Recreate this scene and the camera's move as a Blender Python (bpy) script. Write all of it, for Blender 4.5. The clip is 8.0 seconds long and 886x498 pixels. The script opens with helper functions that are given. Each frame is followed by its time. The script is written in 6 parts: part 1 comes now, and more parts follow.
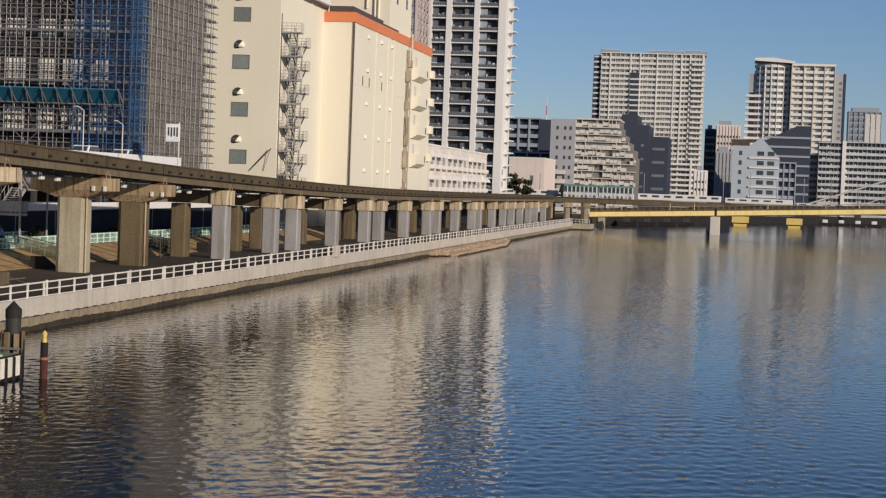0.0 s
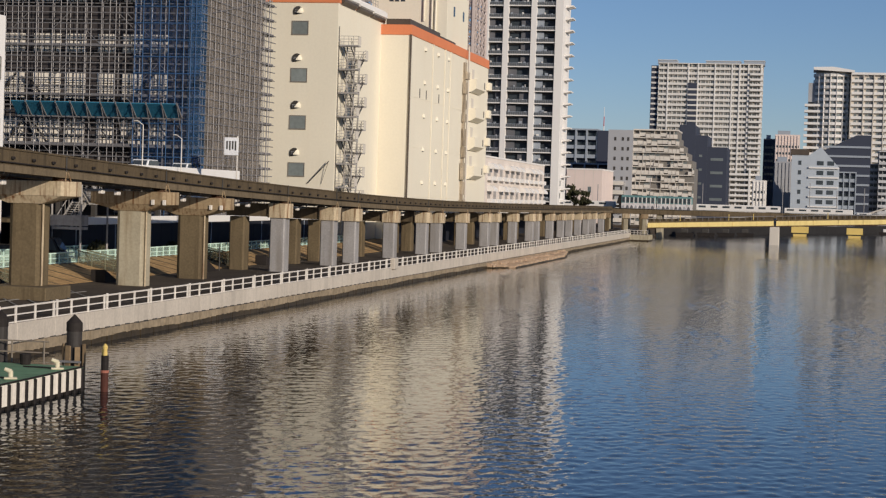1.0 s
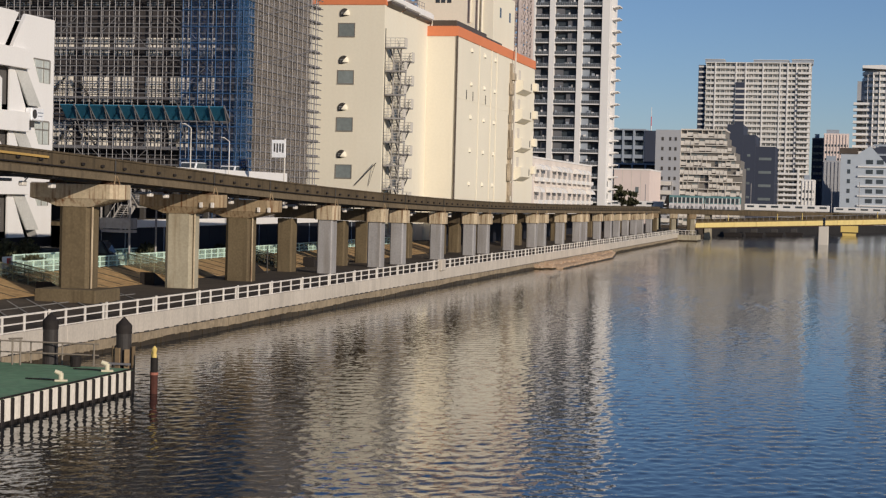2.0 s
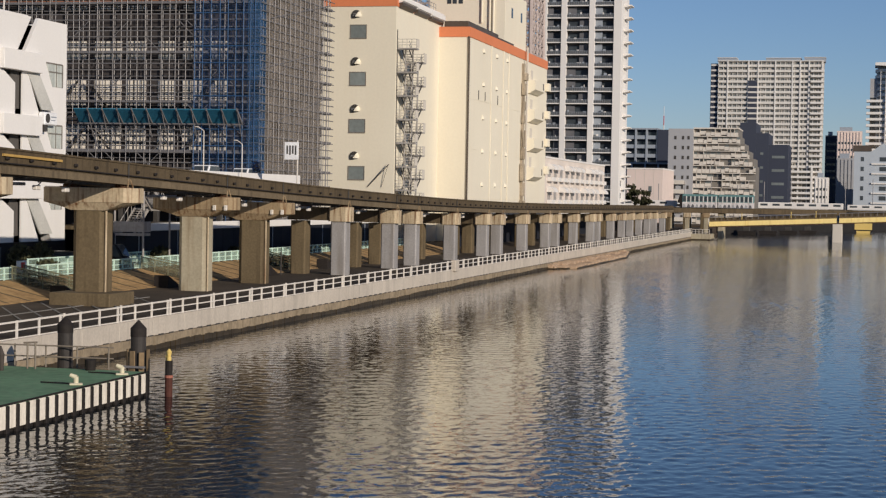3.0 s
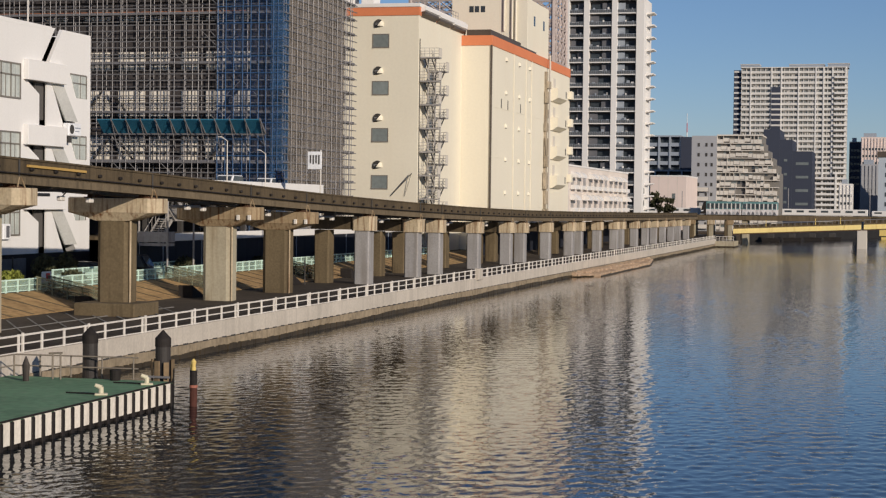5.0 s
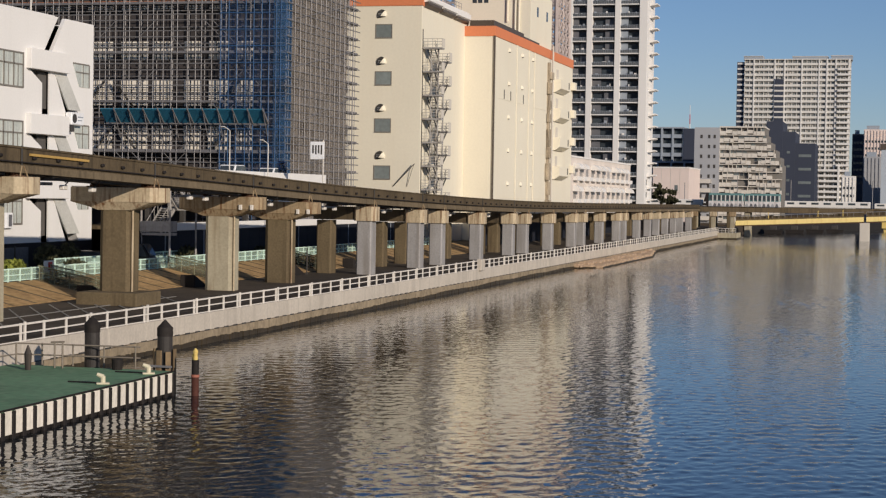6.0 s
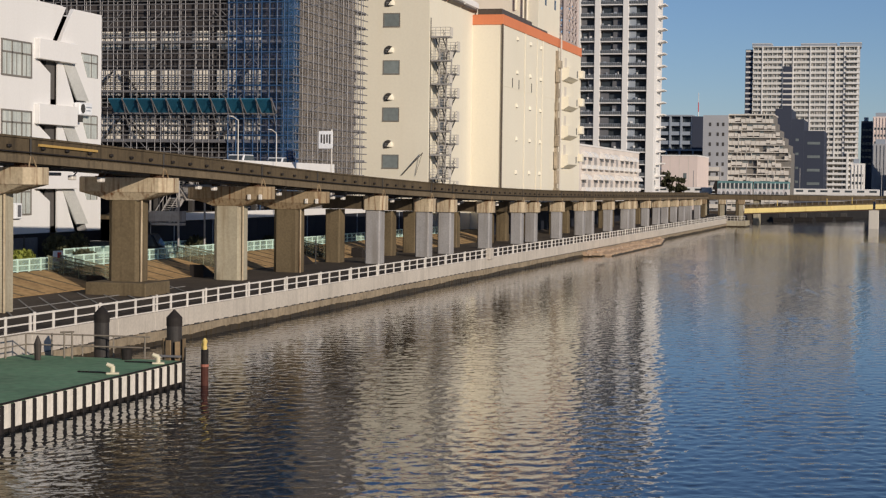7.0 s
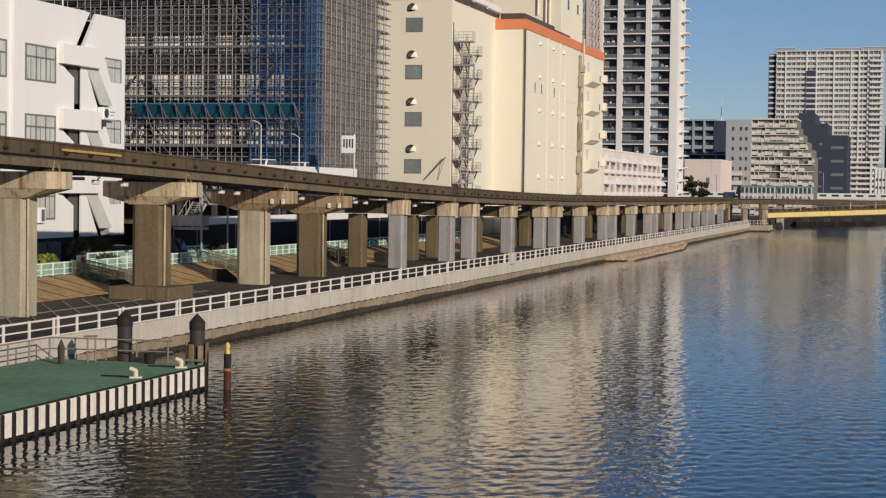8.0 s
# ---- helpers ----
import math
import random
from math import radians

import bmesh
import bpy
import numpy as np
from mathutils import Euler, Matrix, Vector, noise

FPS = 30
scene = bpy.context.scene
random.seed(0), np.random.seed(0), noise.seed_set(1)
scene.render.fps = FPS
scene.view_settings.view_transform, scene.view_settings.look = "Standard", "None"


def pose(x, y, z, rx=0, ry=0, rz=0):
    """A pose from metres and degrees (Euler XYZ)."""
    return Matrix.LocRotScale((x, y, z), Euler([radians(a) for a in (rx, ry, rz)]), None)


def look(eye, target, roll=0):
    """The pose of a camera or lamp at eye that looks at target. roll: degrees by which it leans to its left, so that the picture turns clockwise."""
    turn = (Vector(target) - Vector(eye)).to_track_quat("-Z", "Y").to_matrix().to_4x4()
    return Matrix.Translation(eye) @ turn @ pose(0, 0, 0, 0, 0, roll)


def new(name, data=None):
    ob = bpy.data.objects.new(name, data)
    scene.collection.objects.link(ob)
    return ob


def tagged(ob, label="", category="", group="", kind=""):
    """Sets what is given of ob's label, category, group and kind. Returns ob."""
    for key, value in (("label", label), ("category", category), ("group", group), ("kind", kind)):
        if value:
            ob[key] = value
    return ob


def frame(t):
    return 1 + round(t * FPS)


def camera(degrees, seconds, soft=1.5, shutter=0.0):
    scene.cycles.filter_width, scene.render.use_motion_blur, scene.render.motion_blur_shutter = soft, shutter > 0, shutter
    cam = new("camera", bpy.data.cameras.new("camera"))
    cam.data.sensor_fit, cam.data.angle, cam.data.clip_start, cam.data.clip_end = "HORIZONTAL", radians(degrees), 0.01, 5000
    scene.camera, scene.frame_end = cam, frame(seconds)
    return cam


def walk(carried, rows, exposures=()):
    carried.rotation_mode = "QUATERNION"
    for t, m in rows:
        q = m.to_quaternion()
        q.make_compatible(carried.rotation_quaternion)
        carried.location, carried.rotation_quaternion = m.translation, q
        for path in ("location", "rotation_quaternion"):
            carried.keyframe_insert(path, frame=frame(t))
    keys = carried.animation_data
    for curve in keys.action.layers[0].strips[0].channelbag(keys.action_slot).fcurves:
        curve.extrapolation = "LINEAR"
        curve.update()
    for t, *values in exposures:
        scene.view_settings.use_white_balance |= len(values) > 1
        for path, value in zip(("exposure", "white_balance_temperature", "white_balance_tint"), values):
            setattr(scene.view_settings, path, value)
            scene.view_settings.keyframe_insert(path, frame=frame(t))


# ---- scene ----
# The camera turns on a bridge, about ten metres over the water.
cam = camera(28.0, 8.0, soft=1.25)
EYE = (0.0, 0.0, 9.5)
ROWS = [
    (0.0, 87.982, -2.136, 9.610),
    (0.5, 87.474, -1.887, 9.893),
    (1.0, 88.302, -1.797, 11.465),
    (1.5, 88.489, -1.791, 12.529),
    (1.7, 88.322, -1.708, 12.805),
    (2.8, 88.315, -1.066, 13.251),
    (3.0, 88.316, -1.026, 13.403),
    (3.5, 88.198, -0.683, 13.593),
    (4.0, 88.433, -0.590, 13.836),
    (4.5, 88.841, -0.790, 13.776),
    (5.0, 88.583, -0.701, 14.154),
    (5.2, 88.415, -0.848, 14.387),
    (6.3, 88.264, -0.923, 14.161),
    (6.5, 88.227, -0.831, 14.158),
    (7.0, 87.918, -0.725, 14.506),
    (7.5, 88.002, -0.743, 14.879),
    (8.0, 88.054, -0.732, 15.233),
]
walk(cam, [(t, pose(*EYE, rx, ry, rz)) for t, rx, ry, rz in ROWS], [(0.0, 0.0), (8.0, 0.0)])

# ---- light ----
SUN = Vector((0.72, -0.58, 0.285)).normalized()
world = bpy.data.worlds.new("sky")
scene.world = world
world.use_nodes = True
sky = world.node_tree.nodes.new("ShaderNodeTexSky")
sky.sky_type, sky.sun_disc = "NISHITA", False
sky.sun_elevation = math.asin(SUN.z)
sky.sun_rotation = math.atan2(SUN.x, SUN.y)
sky.altitude, sky.air_density, sky.dust_density, sky.ozone_density = 1500, 1.0, 0.5, 5.0
back = world.node_tree.nodes["Background"]
tone = world.node_tree.nodes.new("ShaderNodeMix")
tone.data_type, tone.blend_type = "RGBA", "MULTIPLY"
tone.inputs["Factor"].default_value = 1.0
tone.inputs["B"].default_value = (1.13, 1.01, 1.03, 1)
world.node_tree.links.new(sky.outputs[0], tone.inputs["A"])
world.node_tree.links.new(tone.outputs["Result"], back.inputs[0])
back.inputs[1].default_value = 0.078
sun = new("sun", bpy.data.lights.new("sun", "SUN"))
sun.data.energy, sun.data.angle, sun.data.color = 3.75, radians(0.6), (1.0, 0.89, 0.76)
sun.matrix_world = look(SUN * 50, (0, 0, 0))


# ---- materials ----
def surface(name, colour, rough=0.7, metal=0.0, fine=6.0, coarse=0.35, vary=0.18, bump=0.2, stain=None, amount=0.0, streak=1.0, piece=0.0):
    """Painted, cast or metal surface: fine grain, coarse patches, vertical streaks of a stain colour, and a difference from piece to piece."""
    m = bpy.data.materials.new(name)
    m.use_nodes = True
    n, l = m.node_tree.nodes, m.node_tree.links
    bsdf = n["Principled BSDF"]
    bsdf.inputs["Roughness"].default_value, bsdf.inputs["Metallic"].default_value = rough, metal
    bsdf.inputs["Specular IOR Level"].default_value = 0.22
    geo = n.new("ShaderNodeNewGeometry")
    small, large = n.new("ShaderNodeTexNoise"), n.new("ShaderNodeTexNoise")
    small.inputs["Scale"].default_value, small.inputs["Detail"].default_value = fine, 6
    large.inputs["Scale"].default_value, large.inputs["Detail"].default_value = coarse, 4
    for t in (small, large):
        l.new(geo.outputs["Position"], t.inputs["Vector"])
    total = n.new("ShaderNodeMath")
    total.operation = "ADD"
    l.new(small.outputs["Fac"], total.inputs[0])
    l.new(large.outputs["Fac"], total.inputs[1])
    last = total
    if piece:
        info, add = n.new("ShaderNodeObjectInfo"), n.new("ShaderNodeMath")
        add.operation, add.inputs[1].default_value = "MULTIPLY_ADD", piece
        l.new(info.outputs["Random"], add.inputs[0])
        l.new(total.outputs[0], add.inputs[2])
        last = add
    ramp = n.new("ShaderNodeMapRange")
    ramp.inputs["From Min"].default_value, ramp.inputs["From Max"].default_value = 0.6, 1.4 + piece
    ramp.inputs["To Min"].default_value, ramp.inputs["To Max"].default_value = 1 - vary, 1 + vary
    l.new(last.outputs[0], ramp.inputs["Value"])
    mul = n.new("ShaderNodeMix")
    mul.data_type, mul.blend_type = "RGBA", "MULTIPLY"
    mul.inputs["Factor"].default_value = 1.0
    mul.inputs["A"].default_value = (*colour, 1)
    l.new(ramp.outputs[0], mul.inputs["B"])
    out = mul.outputs["Result"]
    if amount:
        mapping, drip, sharp, mix = n.new("ShaderNodeMapping"), n.new("ShaderNodeTexNoise"), n.new("ShaderNodeMapRange"), n.new("ShaderNodeMix")
        mapping.inputs["Scale"].default_value = (1.6 * streak, 1.6 * streak, 0.12 * streak)
        l.new(geo.outputs["Position"], mapping.inputs["Vector"])
        l.new(mapping.outputs[0], drip.inputs["Vector"])
        drip.inputs["Scale"].default_value, drip.inputs["Detail"].default_value = 1.0, 5
        sharp.inputs["From Min"].default_value, sharp.inputs["From Max"].default_value = 0.5, 0.72
        sharp.inputs["To Max"].default_value = amount
        l.new(drip.outputs["Fac"], sharp.inputs["Value"])
        mix.data_type = "RGBA"
        l.new(sharp.outputs[0], mix.inputs["Factor"])
        l.new(out, mix.inputs["A"])
        mix.inputs["B"].default_value = (*stain, 1)
        out = mix.outputs["Result"]
    l.new(out, bsdf.inputs["Base Color"])
    if bump:
        b = n.new("ShaderNodeBump")
        b.inputs["Strength"].default_value, b.inputs["Distance"].default_value = bump, 0.02
        l.new(small.outputs["Fac"], b.inputs["Height"])
        l.new(b.outputs[0], bsdf.inputs["Normal"])
    return m


def water_surface():
    m = bpy.data.materials.new("canal water")
    m.use_nodes = True
    n, l = m.node_tree.nodes, m.node_tree.links
    bsdf = n["Principled BSDF"]
    bsdf.inputs["Base Color"].default_value = (0.006, 0.012, 0.017, 1)
    bsdf.inputs["Roughness"].default_value, bsdf.inputs["IOR"].default_value = 0.03, 1.52
    geo = n.new("ShaderNodeNewGeometry")
    # fine wind ruffle grows towards the far bridge
    apart, ruffle = n.new("ShaderNodeSeparateXYZ"), n.new("ShaderNodeMapRange")
    ruffle.inputs["From Min"].default_value, ruffle.inputs["From Max"].default_value = 105, 230
    ruffle.inputs["To Min"].default_value, ruffle.inputs["To Max"].default_value = 0.02, 0.07
    l.new(geo.outputs["Position"], apart.inputs[0])
    l.new(apart.outputs["Y"], ruffle.inputs["Value"])
    l.new(ruffle.outputs[0], bsdf.inputs["Roughness"])
    last = None
    for scale, distance, turn, stretch in ((1.4, 0.008, 8, 0.35), (3.0, 0.003, -10, 0.45), (4.0, 0.0065, 15, 1.0)):
        mp, tex, b = n.new("ShaderNodeMapping"), n.new("ShaderNodeTexNoise"), n.new("ShaderNodeBump")
        mp.inputs["Rotation"].default_value = (0, 0, radians(turn))
        mp.inputs["Scale"].default_value = (scale, scale * stretch, scale)
        tex.inputs["Scale"].default_value, tex.inputs["Detail"].default_value, tex.inputs["Roughness"].default_value = 1.0, 1.0, 0.4
        b.inputs["Strength"].default_value, b.inputs["Distance"].default_value = 1.0, distance
        l.new(geo.outputs["Position"], mp.inputs["Vector"])
        l.new(mp.outputs[0], tex.inputs["Vector"])
        l.new(tex.outputs["Fac"], b.inputs["Height"])
        if last:
            l.new(last.outputs[0], b.inputs["Normal"])
        last = b
    l.new(last.outputs[0], bsdf.inputs["Normal"])
    return m


def glass_surface(name, colour, rough=0.08):
    m = surface(name, colour, rough, 0.0, 2.0, 0.3, 0.35, 0.0, piece=0.5)
    m.node_tree.nodes["Principled BSDF"].inputs["Specular IOR Level"].default_value = 0.45
    return m


WATER = water_surface()
CONCRETE = surface("weathered concrete", (0.138, 0.104, 0.06), 0.85, vary=0.3, stain=(0.06, 0.042, 0.024), amount=0.75, streak=1.3)
CAP = surface("rust-streaked concrete", (0.30, 0.222, 0.133), 0.85, vary=0.3, stain=(0.12, 0.055, 0.022), amount=1.0, streak=2.8)
PALECOLUMN = surface("pale concrete", (0.37, 0.325, 0.235), 0.85, vary=0.22, stain=(0.22, 0.165, 0.10), amount=0.7, streak=1.4)
PALECAP = surface("pale rust-streaked concrete", (0.47, 0.38, 0.255), 0.85, vary=0.25, stain=(0.15, 0.065, 0.025), amount=1.0, streak=2.6)
JACKET = surface("grey painted steel jacket", (0.31, 0.295, 0.285), 0.6, vary=0.22, stain=(0.19, 0.165, 0.14), amount=0.6)
BEAM = surface("brown stained beam concrete", (0.098, 0.072, 0.042), 0.85, vary=0.28, stain=(0.035, 0.027, 0.018), amount=0.75, streak=1.2)
STONE = surface("tidal wall stone", (0.28, 0.222, 0.15), 0.9, fine=3, coarse=0.5, vary=0.35, bump=0.6, stain=(0.12, 0.09, 0.05), amount=0.5)
ALGAE = surface("wet dark tide line", (0.05, 0.036, 0.02), 0.5, fine=3, vary=0.4, bump=0.5)
BAND = surface("white painted flood wall", (0.52, 0.46, 0.385), 0.6, stain=(0.34, 0.30, 0.25), amount=0.45)
RAIL = surface("white painted steel", (0.68, 0.63, 0.56), 0.45, bump=0.0)
PAVING = surface("promenade paving", (0.066, 0.050, 0.035), 0.9, fine=4, coarse=0.25, vary=0.45, stain=(0.03, 0.023, 0.016), amount=0.5, streak=0.5)
EARTH = surface("dry ochre ground", (0.40, 0.255, 0.115), 0.95, fine=3, coarse=0.5, vary=0.4, stain=(0.16, 0.10, 0.045), amount=0.6)
CREAM = surface("cream painted render", (0.755, 0.695, 0.56), 0.8, fine=3, coarse=0.08, vary=0.05, bump=0.08, stain=(0.72, 0.63, 0.48), amount=0.25, streak=0.35)
ORANGE = surface("orange painted cornice", (0.66, 0.22, 0.10), 0.7, vary=0.08)
WHITE = surface("white render", (0.76, 0.735, 0.70), 0.75, coarse=0.1, vary=0.05, bump=0.05, stain=(0.66, 0.63, 0.58), amount=0.25, streak=0.5)
DARKGLASS = glass_surface("dark window glass", (0.05, 0.06, 0.07))
GREYGLASS = glass_surface("grey window glass", (0.16, 0.18, 0.18))


# ---- making things ----
def box(bm, x0, x1, y0, y1, z0, z1):
    """A block into bm between two corners."""
    v = [bm.verts.new((x, y, z)) for z in (z0, z1) for x, y in ((x0, y0), (x1, y0), (x1, y1), (x0, y1))]
    for f in ((3, 2, 1, 0), (4, 5, 6, 7), (0, 1, 5, 4), (1, 2, 6, 5), (2, 3, 7, 6), (3, 0, 4, 7)):
        bm.faces.new([v[i] for i in f])
    return bm


def prism(bm, outline, axis, a, b):
    """A closed outline of (u, w) points drawn out along axis x, y or z from a to b."""
    place = {"x": lambda u, w, s: (s, u, w), "y": lambda u, w, s: (u, s, w), "z": lambda u, w, s: (u, w, s)}[axis]
    lo, hi = [bm.verts.new(place(u, w, a)) for u, w in outline], [bm.verts.new(place(u, w, b)) for u, w in outline]
    k = len(outline)
    bm.faces.new(lo), bm.faces.new(hi[::-1])
    for i in range(k):
        bm.faces.new((lo[i], hi[i], hi[(i + 1) % k], lo[(i + 1) % k]))
    bmesh.ops.recalc_face_normals(bm, faces=bm.faces)
    return bm


def rod(bm, a, b, r, sides=6, r2=None):
    """A round bar from a to b."""
    a, b = Vector(a), Vector(b)
    turn = (b - a).to_track_quat("Z", "Y").to_matrix().to_4x4()
    bmesh.ops.create_cone(bm, cap_ends=True, segments=sides, radius1=r, radius2=r if r2 is None else r2, depth=(b - a).length,
                          matrix=Matrix.Translation((a + b) / 2) @ turn)
    return bm


def blocks(*sizes):
    bm = bmesh.new()
    for s in sizes:
        box(bm, *s)
    return bm


def mesh(name, bm, material):
    me = bpy.data.meshes.new(name)
    bm.to_mesh(me)
    bm.free()
    me.materials.append(material)
    return me


def thing(name, label, category, at=(0, 0, 0), turn=0.0, group="", kind=""):
    ob = new(name)
    ob.empty_display_size = 0.3
    ob.matrix_world = pose(*at, 0, 0, turn)
    return tagged(ob, label, category, group, kind)


def part(name, bm, material, parent, label=""):
    ob = new(name, bm if isinstance(bm, bpy.types.Mesh) else mesh(name, bm, material))
    ob.parent = parent
    return tagged(ob, label) if label else ob


def solid(name, bm, material, label, category, kind="", group=""):
    return tagged(new(name, mesh(name, bm, material)), label, category, group, kind)


def bevelled(bm, width=0.03):
    bmesh.ops.bevel(bm, geom=bm.edges[:], offset=width, segments=1, affect="EDGES", clamp_overlap=True)
    return bm

def put(name, me, parent, at, turn=0.0, label=""):
    """One more piece on a shared mesh, as a part."""
    ob = part(name, me, None, parent, label)
    ob.matrix_basis = pose(*at, 0, 0, turn)
    return ob


def net_surface(name, colour, cover):
    """Thin woven site netting: threads with gaps that let light through."""
    m = bpy.data.materials.new(name)
    m.use_nodes = True
    n, l = m.node_tree.nodes, m.node_tree.links
    bsdf, out = n["Principled BSDF"], n["Material Output"]
    bsdf.inputs["Roughness"].default_value = 0.8
    geo, tex, fac = n.new("ShaderNodeNewGeometry"), n.new("ShaderNodeTexNoise"), n.new("ShaderNodeMapRange")
    tex.inputs["Scale"].default_value, tex.inputs["Detail"].default_value = 0.45, 5
    l.new(geo.outputs["Position"], tex.inputs["Vector"])
    fac.inputs["From Min"].default_value, fac.inputs["From Max"].default_value = 0.3, 0.7
    fac.inputs["To Min"].default_value, fac.inputs["To Max"].default_value = cover * 0.45, cover * 1.55
    l.new(tex.outputs["Fac"], fac.inputs["Value"])
    ramp = n.new("ShaderNodeMix")
    ramp.data_type = "RGBA"
    ramp.inputs["A"].default_value = (*[c * 0.8 for c in colour], 1)
    ramp.inputs["B"].default_value = (*[c * 1.2 for c in colour], 1)
    l.new(tex.outputs["Fac"], ramp.inputs["Factor"])
    l.new(ramp.outputs["Result"], bsdf.inputs["Base Color"])
    hole, mix = n.new("ShaderNodeBsdfTransparent"), n.new("ShaderNodeMixShader")
    l.new(fac.outputs[0], mix.inputs[0])
    l.new(hole.outputs[0], mix.inputs[1])
    l.new(bsdf.outputs[0], mix.inputs[2])
    l.new(mix.outputs[0], out.inputs["Surface"])
    return m


BLUENET = net_surface("blue site netting", (0.03, 0.10, 0.27), 0.065)
BLUETUBE = surface("blue sleeve", (0.04, 0.10, 0.21), 0.6, bump=0.0)
PRIMER = surface("orange steel primer", (0.34, 0.13, 0.06), 0.8, vary=0.3)
TOEBOARD = surface("grey scaffold toe board", (0.15, 0.145, 0.15), 0.7, vary=0.3, bump=0.0)
CORNERNET = net_surface("bright blue site netting", (0.05, 0.15, 0.32), 0.19)
GREYNET = net_surface("grey brown site netting", (0.33, 0.285, 0.24), 0.28)
STEEL = surface("galvanised steel tube", (0.225, 0.215, 0.215), 0.5, 0.3, bump=0.0)
DARKSTEEL = surface("dark painted steel", (0.06, 0.055, 0.05), 0.55, vary=0.25)
TEAL = surface("teal painted sheet", (0.035, 0.19, 0.30), 0.6, vary=0.25)
SITEWALL = surface("grey brown stripped facade", (0.054, 0.047, 0.046), 0.9, vary=0.25)
BLIND = surface("pale sheeted window", (0.82, 0.75, 0.64), 0.7, vary=0.12, piece=0.3)
GREEN = surface("green deck coating", (0.15, 0.27, 0.15), 0.75, fine=2.5, coarse=0.25, vary=0.35, stain=(0.24, 0.32, 0.20), amount=0.6)
BLACK = surface("black rubber and tar", (0.022, 0.018, 0.016), 0.75, vary=0.35)
PILE = surface("dark grey coated steel pile", (0.038, 0.033, 0.03), 0.5, vary=0.25, stain=(0.16, 0.12, 0.09), amount=0.4)
TIMBER = surface("weathered timber", (0.20, 0.14, 0.08), 0.85, vary=0.35, stain=(0.07, 0.05, 0.03), amount=0.5, piece=0.4)
RUST = surface("brown rust", (0.11, 0.06, 0.035), 0.8, vary=0.35)
MARKRED = surface("dull red marker paint", (0.075, 0.028, 0.02), 0.8, vary=0.35)
YELLOW = surface("yellow paint", (0.68, 0.50, 0.16), 0.6, vary=0.1)
PALEYELLOW = surface("faded yellow bridge paint", (0.92, 0.72, 0.29), 0.6, vary=0.1, stain=(0.5, 0.34, 0.12), amount=0.25)
BONE = surface("bone paint", (0.62, 0.56, 0.40), 0.6, vary=0.1)
FENCEGREEN = surface("pale green fence paint", (0.58, 0.75, 0.65), 0.55, bump=0.0)
HEDGE = surface("yellow green hedge leaves", (0.19, 0.21, 0.04), 0.8, fine=4, vary=0.4)
DARKLEAF = surface("dark evergreen leaves", (0.05, 0.05, 0.025), 0.8, fine=4, vary=0.45)
BARK = surface("bark", (0.10, 0.075, 0.05), 0.9, vary=0.35)
GREYWALL = surface("grey panel wall", (0.36, 0.36, 0.37), 0.8, coarse=0.05, vary=0.08)
PINK = surface("pale pink render", (0.70, 0.58, 0.52), 0.8, vary=0.06)
# Near black: the shade behind the track is put into this colour.
HOARD = surface("site sheet darkened for shade", (0.016, 0.018, 0.026), 0.75, coarse=0.05, vary=0.2)
# Own colour of the dark blue blocks; also used as painted shade.
NAVY = surface("dark slate blue cladding and shade", (0.045, 0.052, 0.075), 0.7, coarse=0.05, vary=0.12)
FARTILE = surface("light beige tile", (0.58, 0.53, 0.46), 0.75, coarse=0.03, vary=0.06)
FARWHITE = surface("white tower panel", (0.73, 0.70, 0.66), 0.75, coarse=0.03, vary=0.06)
FARGREY = surface("blue grey tower panel", (0.30, 0.33, 0.37), 0.75, coarse=0.03, vary=0.08)
TOWERGREY = surface("light grey balcony panel", (0.62, 0.59, 0.55), 0.7, coarse=0.03, vary=0.06)
DARKWALL = surface("dark grey facade", (0.13, 0.13, 0.14), 0.8, coarse=0.05, vary=0.1)
CURTAIN = surface("curtained window", (0.46, 0.48, 0.44), 0.25, vary=0.25, bump=0.0, stain=(0.66, 0.67, 0.60), amount=0.95, streak=1.7)
WINFRAME = surface("grey brown window frame", (0.20, 0.18, 0.155), 0.5, bump=0.0)
LINEPAINT = surface("worn white line paint", (0.24, 0.225, 0.20), 0.8, vary=0.3)
RED = surface("red sign paint", (0.55, 0.04, 0.03), 0.5, bump=0.0)
SIGNWHITE = surface("white sign sheet", (0.78, 0.78, 0.78), 0.5, bump=0.0)
BRONZE = surface("brown roof metal", (0.09, 0.07, 0.055), 0.5, vary=0.2)

